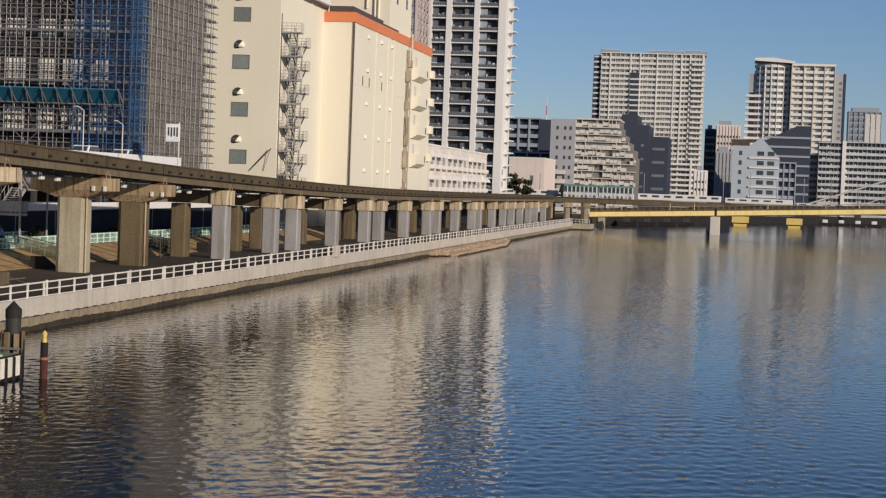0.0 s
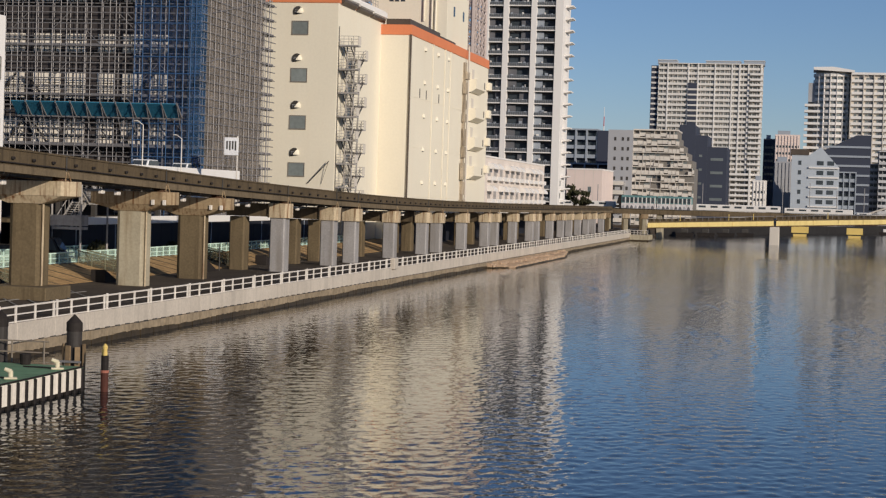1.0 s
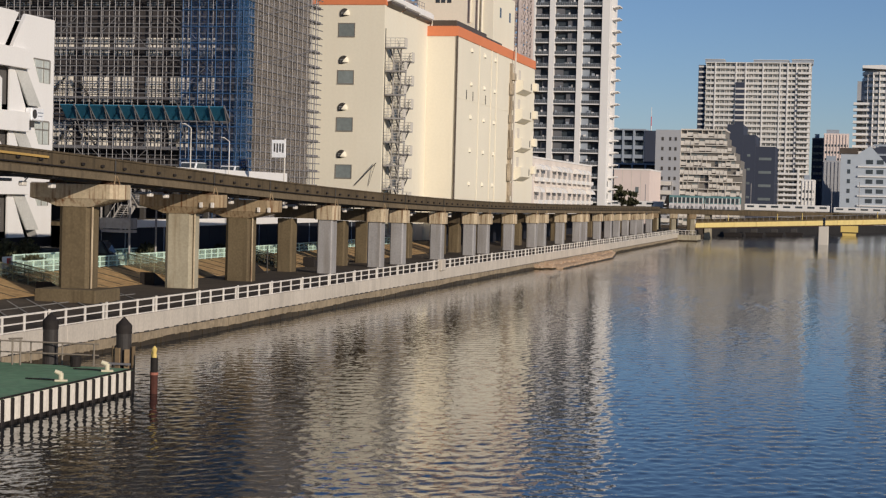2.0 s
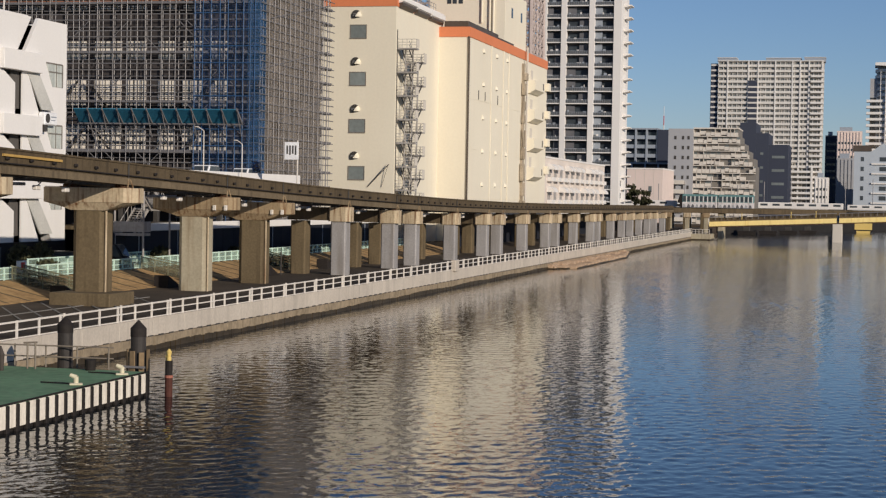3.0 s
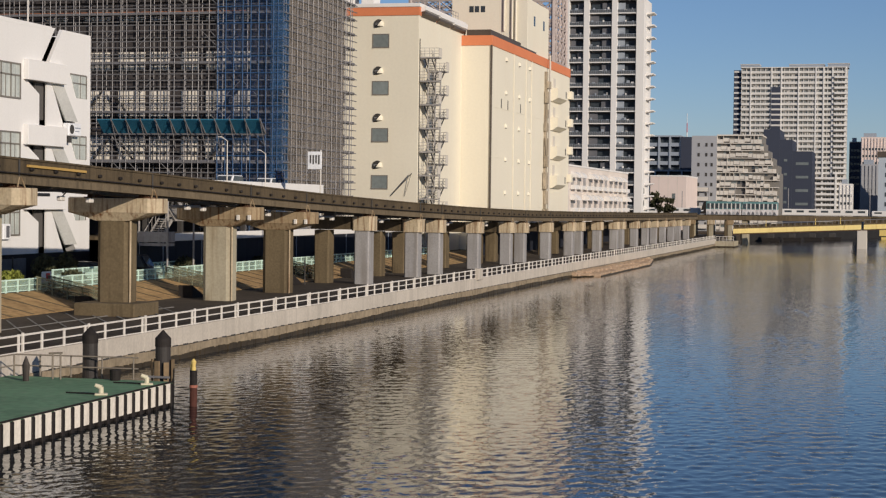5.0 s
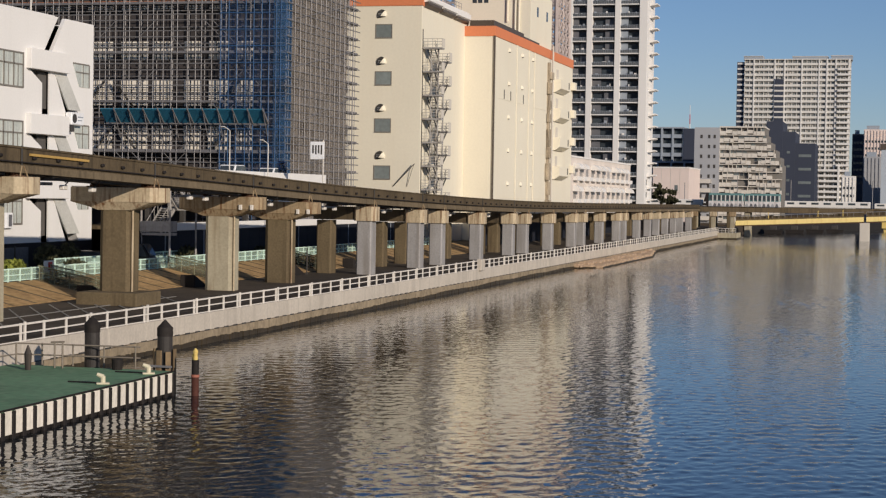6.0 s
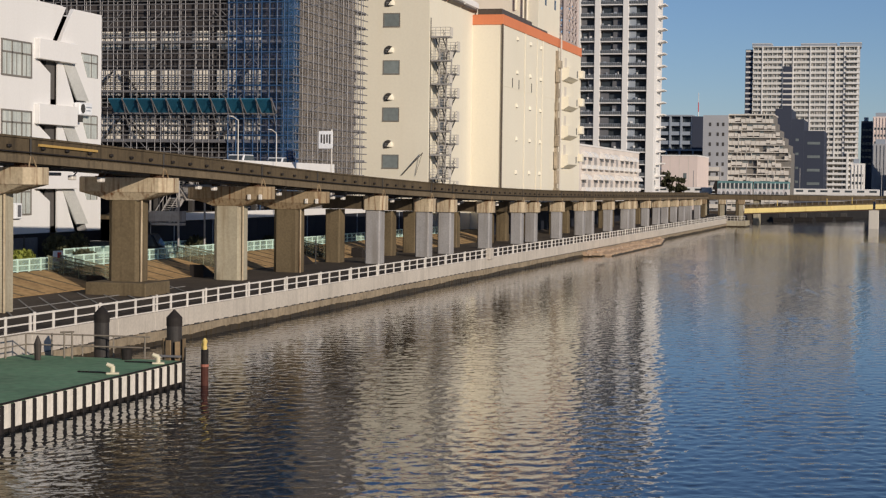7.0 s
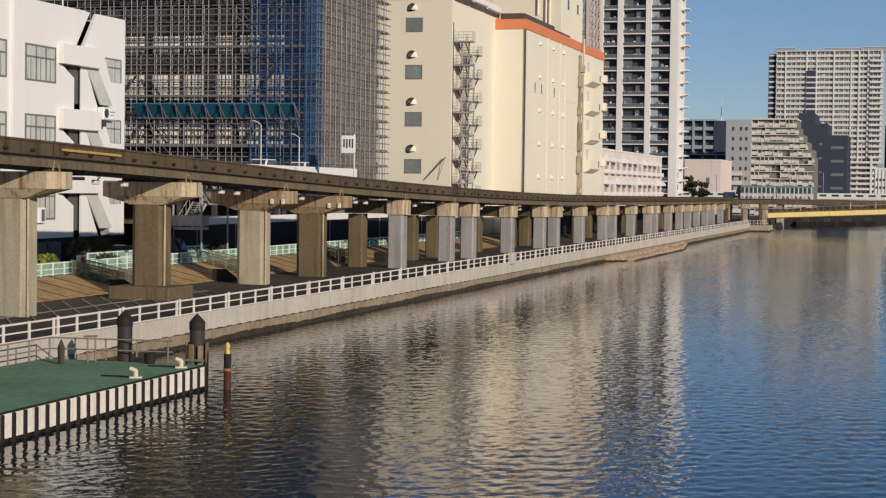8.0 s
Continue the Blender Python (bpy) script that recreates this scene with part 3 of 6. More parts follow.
def bush(name, label, at, size, count, seed, material, clump=0.35):
    """A shrub of many small leaf clumps."""
    r = random.Random(seed)
    root = thing(name, label, "shrub", at)
    bm = bmesh.new()
    for _ in range(count):
        v = Vector((r.gauss(0, 1), r.gauss(0, 1), r.gauss(0, 1))).normalized() * r.uniform(0.3, 1.0)
        p = Vector((v.x * size[0], v.y * size[1], size[2] * (0.55 + 0.5 * v.z)))
        s = clump * r.uniform(0.5, 1.2)
        q = Euler((r.uniform(0, 6), r.uniform(0, 6), r.uniform(0, 6))).to_matrix()
        a = [bm.verts.new(p + q @ Vector(c) * s) for c in ((-1, 0, 0), (0, -0.5, 0.1), (1, 0, 0), (0, 0.5, 0.1))]
        bm.faces.new(a)
    part("foliage", bm, material, root)
    part("stem", rod(bmesh.new(), (0, 0, -0.1), (0, 0, size[2] * 0.6), 0.06), BARK, root)
    return root


bush("hedge", "yellow green clipped shrub behind the fence", (-59.9, 113.4, 3.0), (0.7, 2.0, 1.5), 900, 4, HEDGE, 0.2)
for k, y in enumerate((124, 131, 146, 165, 186, 205)):
    bush("shrub", "dark evergreen shrub behind the fence", (-60.2, y, 3.0), (0.8, 1.6, 1.2 + 0.25 * (k % 3)), 420, 10 + k, DARKLEAF, 0.25)


def car(label, at, turn, paint, tall=1.45, long=4.4):
    root = thing("parked_car", label, "car", at, turn, group="parked cars")
    h = long / 2
    bm = prism(bmesh.new(), [(-h, 0.35), (h, 0.35), (h, 0.8), (h - 0.9, 0.95), (h - 1.6, tall), (-h + 0.7, tall), (-h + 0.1, 0.95), (-h, 0.8)], "x", -0.85, 0.85)
    part("body", bevelled(bm, 0.06), paint, root)
    bm = prism(bmesh.new(), [(h - 1.05, 0.98), (h - 1.6, tall - 0.08), (-h + 0.75, tall - 0.08), (-h + 0.3, 0.98)], "x", -0.87, 0.87)
    part("window_band", bm, DARKGLASS, root)
    for y, d in ((h - 1.25, 0.55), (-h + 0.33, -0.45)):
        s = 1 if d > 0 else -1
        slope = [(y + 0.28 * s, 1.0), (y + 0.33 * s, 1.02), (y + 0.33 * s - 0.55 * s, tall - 0.1), (y + 0.28 * s - 0.55 * s, tall - 0.12)]
        part("windscreen" if s > 0 else "rear_window", prism(bmesh.new(), slope, "x", -0.7, 0.7), DARKGLASS, root)
    for x in (-0.75, 0.75):
        for y in (-h + 0.8, h - 0.8):
            part("wheel", rod(bmesh.new(), (x - 0.12, y, 0.32), (x + 0.12, y, 0.32), 0.32, 14), BLACK, root)
    return root


for y in (122.4, 126.0):
    bush("round_shrub", "dark clipped round shrub before a grey screen", (-61.8, y, 3.0), (0.9, 1.4, 2.3), 1100, int(y * 10), DARKLEAF, 0.18)
bush("dark_hedge", "tall black green hedge behind the fence", (-61.0, 107.5, 3.0), (0.8, 2.6, 2.6), 1100, 77, DARKLEAF, 0.2)
screen_wall = thing("screen_wall", "blue grey panel screen behind the fence", "screen", (-62.8, 106, 3.05))
for k in range(7):
    part("panel", bevelled(blocks((-0.05, 0.05, 2.2 * k + 0.03, 2.2 * k + 2.17, 0, 2.1)), 0.02), SCREENGREY, screen_wall)
    part("post", blocks((0.03, 0.12, 2.2 * k - 0.06, 2.2 * k + 0.06, 0, 2.2)), DARKSTEEL, screen_wall)
DARKPAINT = surface("black car paint", (0.02, 0.02, 0.022), 0.25, bump=0.0)
for k, (x, y) in enumerate(((-62.4, 131), (-62.0, 137.5))):
    car("black parked van behind the fence" if k % 2 else "dark grey parked car behind the fence", (x, y, 3.08), 90 + 3 * k, DARKPAINT, 2.0 if k % 2 else 1.55, 4.6)

# parking deck in front of the scaffolded building
deck = thing("parking_deck", "open two-storey parking deck with white edge beams", "parking deck", (-62.0, 142, 3.05))
part("floor", blocks((-9, 0, 0, 34, 3.05, 3.35)), CONCRETE, deck)
part("edge_beam", bevelled(blocks((0.0, 0.25, -2, 84, 2.95, 3.65)), 0.03), WHITE, deck, "white edge beam")
part("roof_slab", blocks((-9, 0, 0, 48.4, 7.0, 7.3)), CONCRETE, deck)
part("parapet", bevelled(blocks((-0.1, 0.12, 6, 48.4, 7.0, 8.55)), 0.03), WHITE, deck, "white parapet")
# Back wall takes the dark colour for shade inside the deck.
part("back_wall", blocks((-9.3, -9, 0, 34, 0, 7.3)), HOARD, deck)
hoarding = thing("site_hoarding", "near black blue site hoarding with pale posts", "hoarding", (-61.9, 136, 3.05))
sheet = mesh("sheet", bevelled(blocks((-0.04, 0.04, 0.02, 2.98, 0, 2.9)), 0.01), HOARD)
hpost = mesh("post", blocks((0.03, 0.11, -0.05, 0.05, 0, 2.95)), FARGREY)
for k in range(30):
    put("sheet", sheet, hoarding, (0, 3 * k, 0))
    if k % 3 == 0:
        put("post", hpost, hoarding, (0, 3 * k, 0))
# Added dark sheets: stand in for the shade at the warehouse foot.
hoarding = thing("site_hoarding", "near black sheets added for the shade before the warehouse", "hoarding", (-55.9, 238, 2.0))
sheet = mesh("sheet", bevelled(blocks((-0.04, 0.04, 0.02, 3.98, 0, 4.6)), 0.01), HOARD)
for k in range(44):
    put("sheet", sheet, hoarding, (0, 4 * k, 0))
for y in (0.3, 8, 16, 24, 33):
    part("column", blocks((-0.5, -0.1, y - 0.25, y + 0.25, 0, 7.0)), DARKSTEEL, deck)
WHITEPAINT = surface("white car paint", (0.75, 0.75, 0.75), 0.25, bump=0.0)
car("white van parked on the deck roof", (-63.6, 166.2, 10.35), 0, WHITEPAINT, 1.85, 4.7)
car("white estate car parked on the deck roof", (-63.6, 177.5, 10.35), 0, WHITEPAINT, 1.75, 4.8)
car("dark car parked on the deck roof", (-66.4, 171.5, 10.35), 0, DARKPAINT, 1.5, 4.4)
shed = thing("steel_stair", "pale grey steel switchback stair beside the parking deck", "stair", (-60.6, 142.5, 3.05))
STAIRGREY = surface("worn grey stair paint", (0.36, 0.34, 0.32), 0.6, fine=3, vary=0.3, stain=(0.14, 0.11, 0.08), amount=0.5)
for x, (ya, za), (yb, zb) in ((-0.75, (-1.2, 2.9), (1.9, 5.0)), (0.75, (2.0, 5.0), (-1.2, 7.1))):
    for dx in (-0.62, 0.62):
        part("stringer", prism(bmesh.new(), [(ya, za - 0.28), (yb, zb - 0.28), (yb, zb + 0.1), (ya, za + 0.1)], "x", x + dx - 0.04, x + dx + 0.04), STAIRGREY, shed)
        bm = rod(bmesh.new(), (x + dx, ya, za + 1.0), (x + dx, yb, zb + 1.0), 0.04)
        for k in range(5):
            u = k / 4
            rod(bm, (x + dx, ya + (yb - ya) * u, za + (zb - za) * u), (x + dx, ya + (yb - ya) * u, za + (zb - za) * u + 1.0), 0.03)
        part("handrail", bm, STAIRGREY, shed)
    for k in range(11):
        u = (k + 0.5) / 11
        y, z = ya + (yb - ya) * u, za + (zb - za) * u
        part("tread", blocks((x - 0.58, x + 0.58, y - 0.16, y + 0.16, z - 0.03, z + 0.03)), STAIRGREY, shed)
for y0, y1, z in ((-2.6, -1.2, 2.9), (1.9, 3.4, 5.0), (-2.6, -1.2, 7.1)):
    landing = part("landing", blocks((-1.4, 1.4, y0, y1, z - 0.22, z)), STAIRGREY, shed)
    part("guard_panel", blocks((1.36, 1.42, y0, y1, z + 0.1, z + 1.0), (-1.4, 1.4, y1 - 0.05 if y1 > 2 else y0, y1 if y1 > 2 else y0 + 0.05, z + 0.1, z + 1.0)), STAIRGREY, landing)
for x in (-1.3, 1.3):
    for y in (-2.5, 3.3):
        part("post", rod(bmesh.new(), (x, y, 0), (x, y, 7.0 if y < 0 else 5.0), 0.09, 8), STAIRGREY, shed)


def street_lamp(at, h):
    root = thing("street_lamp", "slim white street lamp pole with a short arm", "street lamp", at, group="street lamps")
    part("pole", rod(bmesh.new(), (0, 0, 0), (0, 0, h), 0.08, 8, 0.05), RAIL, root)
    part("arm", rod(bmesh.new(), (0, 0, h), (-0.35, -0.5, h + 0.35), 0.04), RAIL, root)
    part("lamp_head", bevelled(blocks((-0.6, -0.3, -1.0, -0.45, h + 0.3, h + 0.4)), 0.04), RAIL, root)


street_lamp((-61.4, 159.2, 3.05), 12.3)
street_lamp((-61.4, 169.9, 3.05), 11.4)
sign = thing("site_sign", "white board with dark bars on a pole", "sign", (-57.2, 173, 3.05))
part("pole", rod(bmesh.new(), (0.6, 0.1, 0), (0.6, 0.1, 11.9), 0.07, 8), RAIL, sign)
part("board", bevelled(blocks((-0.75, 0.75, -0.05, 0.05, 9.95, 11.75)), 0.02), SIGNWHITE, sign)
for k in range(4):
    part("mark", blocks((-0.52 + 0.3 * k, -0.36 + 0.3 * k, -0.07, -0.05, 10.55 - 0.1 * (k % 2), 11.4)), DARKSTEEL, sign, "dark unreadable mark")

# ---- landing stage ----
stage = thing("landing_stage", "floating landing stage with green deck and striped fenders", "landing stage", (-32.3, 77, 0))
part("hull", bevelled(blocks((-8.4, -0.12, -45, 0, -0.6, 0.98)), 0.03), BLACK, stage)
part("deck", bevelled(blocks((-8.4, 0.0, -45, 0.0, 0.98, 1.12)), 0.02), GREEN, stage, "green coated deck")
part("edge_strip", blocks((-0.05, 0.03, -45, 0.03, 1.08, 1.15)), BLACK, stage, "dark edge strip")
panel = mesh("fender_panel", bevelled(blocks((0, 0.12, -0.3, 0.3, 0.16, 1.07)), 0.015), surface("scuffed fender white", (0.76, 0.69, 0.585), 0.7, stain=(0.4, 0.34, 0.27), amount=0.5, streak=1.5))
bar = mesh("fender", bevelled(blocks((-0.05, 0.12, -0.13, 0.13, -0.5, 1.06)), 0.03), BLACK)
for k in range(52):
    put("fender", bar, stage, (-0.05, -0.16 - 0.86 * k, 0))
    put("fender_panel", panel, stage, (-0.1, -0.59 - 0.86 * k, 0))
for x in range(10):
    put("fender", bar, stage, (-0.3 - 0.86 * x, -0.02, 0), 90)
for at in ((-0.62, -6.4), (-0.55, -1.7)):
    bol = thing("mooring_bollard", "small yellowish curved mooring bollard on green deck", "bollard", (-32.3 + at[0], 77 + at[1], 1.12), 25, "mooring bollards")
    part("base", bevelled(blocks((-0.28, 0.28, -0.2, 0.2, 0, 0.08)), 0.02), BONE, bol)
    bm = rod(bmesh.new(), (0, 0, 0.05), (0, 0, 0.36), 0.11, 10)
    rod(bm, (0.02, 0, 0.32), (-0.26, 0, 0.44), 0.11, 10, 0.08)
    part("horn", bm, BONE, bol)
    part("rope", rod(bmesh.new(), (-0.2, 0.1, 0.05), (-1.5, 0.8, 0.05), 0.03), BLACK, bol, "dark rope")


def dolphin(at, top, guide):
    root = thing("mooring_pile", "dark steel mooring pile with a black cone cap", "mooring pile", at, group="mooring piles")
    part("shaft", rod(bmesh.new(), (0, 0, -1.5), (0, 0, top - 0.75), 0.36, 20), PILE, root)
    bm = rod(bmesh.new(), (0, 0, top - 0.78), (0, 0, top - 0.38), 0.38, 20)
    rod(bm, (0, 0, top - 0.38), (0, 0, top), 0.38, 20, 0.03)
    part("cap", bm, BLACK, root, "black cone cap")
    if guide:
        for k in range(7):
            a = radians(-150 + 50 * k)
            put("guide_board", mesh("guide_board", bevelled(blocks((-0.13, 0.13, -0.04, 0.04, -0.6, 2.05 - 0.06 * (k % 3))), 0.01), TIMBER), root, (0.5 * math.cos(a), 0.5 * math.sin(a), 0), math.degrees(a) + 90)
        part("guide_bracket", blocks((-0.6, 0.6, -0.62, -0.55, 1.2, 1.3)), STEEL, root)


dolphin((-36.9, 77.9, 0), 3.5, False)
dolphin((-33.3, 78.2, 0), 3.42, True)
mark = thing("channel_marker", "rusty red marker post with small yellow lamp", "marker post", (-31.3, 77.1, 0))
part("post", rod(bmesh.new(), (0, 0, -1.5), (0, 0, 1.0), 0.18, 14), MARKRED, mark)
part("upper_post", rod(bmesh.new(), (0, 0, 1.0), (0, 0, 1.68), 0.175, 14), BLACK, mark)
part("band", rod(bmesh.new(), (0, 0, 0.88), (0, 0, 1.0), 0.195, 14), surface("faded pink band", (0.34, 0.13, 0.09), 0.7), mark, "faded band")
bm = rod(bmesh.new(), (0, 0, 1.68), (0, 0, 1.85), 0.11, 12)
rod(bm, (0, 0, 1.85), (0, 0, 2.08), 0.08, 12, 0.13), rod(bm, (0, 0, 2.08), (0, 0, 2.22), 0.13, 12, 0.03), rod(bm, (-0.12, 0.05, 1.68), (-0.12, 0.05, 1.95), 0.07, 8)
part("lamp", bm, YELLOW, mark, "small yellow lamp")
tub = thing("black_tub", "small black tub at the deck edge", "tub", (-35.0, 76.6, 1.12))
part("tub", rod(bmesh.new(), (0, 0, 0), (0, 0, 0.5), 0.24, 14, 0.27), BLACK, tub)
PIPE = surface("weathered brown pipe", (0.22, 0.185, 0.145), 0.6, vary=0.25)
stagerail = thing("stage_railing", "thin grey pipe railing along the landing stage", "railing", (-40.4, 77, 1.12))
for k in range(20):
    part("post", rod(bmesh.new(), (0, -2.0 * k, 0), (0, -2.0 * k, 1.05), 0.045), PIPE, stagerail)
for z in (0.5, 1.02):
    part("rail", rod(bmesh.new(), (0, 0, z), (0, -38, z), 0.035), PIPE, stagerail)
    part("rail", rod(bmesh.new(), (0, 0, z), (6.2, 0.4, z), 0.035), PIPE, stagerail)
for k in range(4):
    part("post", rod(bmesh.new(), (1.6 * k + 1.2, 0.3, 0), (1.6 * k + 1.2, 0.3, 1.05), 0.04), PIPE, stagerail)
gate = thing("stage_gate", "pale tubular gate post on the landing stage", "gate", (-38.0, 76.2, 1.12))
for x in (0, 0.4):
    part("post", rod(bmesh.new(), (x, 0, 0), (x, 0, 1.25), 0.045), PIPE, gate)
part("top_bar", rod(bmesh.new(), (-0.2, 0, 1.2), (0.5, 0, 1.25), 0.045), PIPE, gate)
cover = thing("covered_winch", "grey covered winch with pointed top", "winch", (-38.7, 74.9, 1.12))
bm = rod(bmesh.new(), (0, 0, 0), (0, 0, 0.75), 0.14, 10, 0.18)
rod(bm, (0, 0, 0.75), (0, 0, 1.15), 0.18, 10, 0.03)
part("cover", bm, PILE, cover)
gangway = thing("gangway", "grey steel gangway beside the flood wall", "gangway", (-41.2, 58, 1.12))
part("walkway", blocks((-0.3, 0.6, 0, 14.5, 0.0, 0.12)), PIPE, gangway)
for z in (0.5, 0.95):
    part("rail", rod(bmesh.new(), (0.55, 0, z), (0.55, 14.5, z), 0.035), PIPE, gangway)
part("side_panel", blocks((0.5, 0.56, 0, 11, 0.15, 0.75)), PIPE, gangway)

# ---- white building with open stair bays ----
def white_building():
    x, y1, base, top = -66.0, 139.0, 3.05, 23.45
    root = thing("white_building", "white office building with slanted stair openings", "building", (x, y1, base))
    bm = bmesh.new()
    h = top - base
    # wall pieces round the openings, as a facade 0.5 m thick facing the canal
    part("core", blocks((-30, -1.6, -60, -0.3, 0, h - 0.4)), WHITE, root)
    part("end_wall", bevelled(blocks((-30, 0.0, -0.3, 0.0, 0, h)), 0.02), WHITE, root)
    part("facade", blocks((-1.6, 0.0, -60, -11.5, 0, h)), WHITE, root)
    part("pier", bevelled(blocks((-1.6, 0.25, -19.6, -18.6, 0, h)), 0.03), WHITE, root)
    part("stairwell", blocks((-1.75, -1.6, -11.5, -0.3, 0, h - 0.4)), surface("stairwell concrete", (0.45, 0.43, 0.42), 0.9), root, "dark stairwell recess")
    grey = surface("grey stair parapet", (0.52, 0.51, 0.47), 0.8)
    # Slot panel: its dark colour stands in for the shade of the recess.
    SLOTSHADE = surface("recess render with shade in its colour", (0.10, 0.092, 0.085), 0.9, vary=0.25)
    for zt in (5.7, 10.8, 15.9):
        zb = zt - 3.5
        part("spandrel", bevelled(blocks((-1.6, 0.45, -12.0, -5.3, zt, zt + 1.6)), 0.03), WHITE, root)
        part("end_band", blocks((-0.9, 0.0, -5.3, -0.3, zt, zt + 1.6)), WHITE, root)
        part("jamb", prism(bmesh.new(), [(-11.5, zb), (-9.3, zb), (-9.3, zt - 1.0), (-11.5, zt)], "x", -0.2, 0.0), WHITE, root)
        part("stringer", prism(bmesh.new(), [(-8.0, zb), (-4.8, zb), (-7.1, zt), (-8.0, zt)], "x", -0.16, -0.03), WHITE, root)
        part("stair_parapet", prism(bmesh.new(), [(-7.2, zt), (-5.1, zt), (-2.4, zb + 0.6), (-4.6, zb + 0.6)], "x", -0.10, 0.02), grey, root, "grey slanted stair parapet")
        part("slot_shade", blocks((-0.5, -0.35, -9.4, -7.9, zb + 0.5, zt + 0.1)), SLOTSHADE, root)
        part("end_facade", prism(bmesh.new(), [(-5.3, zt), (-0.3, zt), (-0.3, zb), (-2.5, zb)], "x", -0.9, 0.0), WHITE, root)
        win = part("window", prism(bmesh.new(), [(-3.9, zt + 1.0), (-0.9, zt + 1.0), (-0.9, zt - 0.9), (-2.7, zt - 0.9)], "x", -0.05, 0.04), CURTAIN, root)
        part("frame", blocks((0.03, 0.07, -2.1, -2.0, zt - 0.9, zt + 1.0), (0.03, 0.07, -3.4, -0.9, zt + 0.25, zt + 0.36), (0.03, 0.07, -0.95, -0.8, zt - 0.9, zt + 1.0), (0.03, 0.07, -3.9, -0.9, zt + 0.95, zt + 1.07)), WINFRAME, win)
    part("top_wall", prism(bmesh.new(), [(-11.5, 17.5), (-9.0, 17.5), (-6.6, h), (-11.5, h)], "x", -0.3, 0.0), WHITE, root)
    part("top_wall", prism(bmesh.new(), [(-7.7, 17.5), (-0.3, 17.5), (-0.3, h), (-5.3, h)], "x", -0.3, 0.0), WHITE, root)
    # Black band paints the ground floor as a recess in shade.
    part("ground_floor", blocks((0.0, 0.1, -60, -0.1, 0, 2.2)), BLACK, root, "ground floor band, black for its shade")
    for k in range(4):
        for y in (-17.3, -25.0, -32.0, -39, -46):
            z = 14.4 - 5.32 * k
            win = part("window", blocks((-0.06, 0.03, y, y + 4.7, z, z + 2.6)), CURTAIN, root)
            bm = blocks((0.0, 0.09, y - 0.08, y + 4.78, z + 2.56, z + 2.68), (0.0, 0.09, y - 0.08, y + 4.78, z - 0.1, z + 0.02), (0.0, 0.08, y, y + 4.7, z + 1.66, z + 1.78))
            for d in (-0.06, 1.53, 3.1, 4.64):
                box(bm, 0.0, 0.08, y + d, y + d + 0.15, z, z + 2.6)
            for d in (0.75, 2.3, 3.85):
                box(bm, 0.0, 0.06, y + d, y + d + 0.07, z, z + 1.66)
            part("frame", bm, WINFRAME, win)
    part("parapet", bevelled(blocks((-30, 0.006, -60, -7.2, h - 0.3, h + 0.06)), 0.03), WHITE, root)
    part("flag_pole", rod(bmesh.new(), (-2.5, -6.5, h - 0.5), (-2.5, -6.5, h + 7), 0.07, 8), RAIL, root, "white roof pole")
    ac = part("air_conditioner", bevelled(blocks((0.0, 0.6, -5.2, -2.9, 11.75, 12.8)), 0.08), SIGNWHITE, root, "white wall-mounted unit with fan")
    part("fan", rod(bmesh.new(), (0.6, -4.7, 12.3), (0.64, -4.7, 12.3), 0.38, 16), DARKSTEEL, ac)
    part("bracket", blocks((0.05, 0.5, -5.1, -4.5, 11.2, 11.75)), DARKSTEEL, ac)
    unit = part("outdoor_unit", bevelled(blocks((0.0, 0.3, -15.6, -14.5, 3.4, 4.6)), 0.04), SIGNWHITE, root, "white outdoor unit on a wall bracket")
    part("grille", blocks((0.3, 0.33, -15.2, -14.7, 3.55, 4.45)), DARKWALL, unit)
    part("wall_vent", blocks((0.0, 0.06, -9.4, -8.1, 6.65, 7.05)), DARKSTEEL, root, "dark wall vent")
    part("lettering", blocks((0.602, 0.61, -4.1, -3.1, 12.38, 12.48), (0.602, 0.61, -4.1, -3.3, 12.12, 12.2)), FARGREY, ac, "small grey bars of lettering")


white_building()


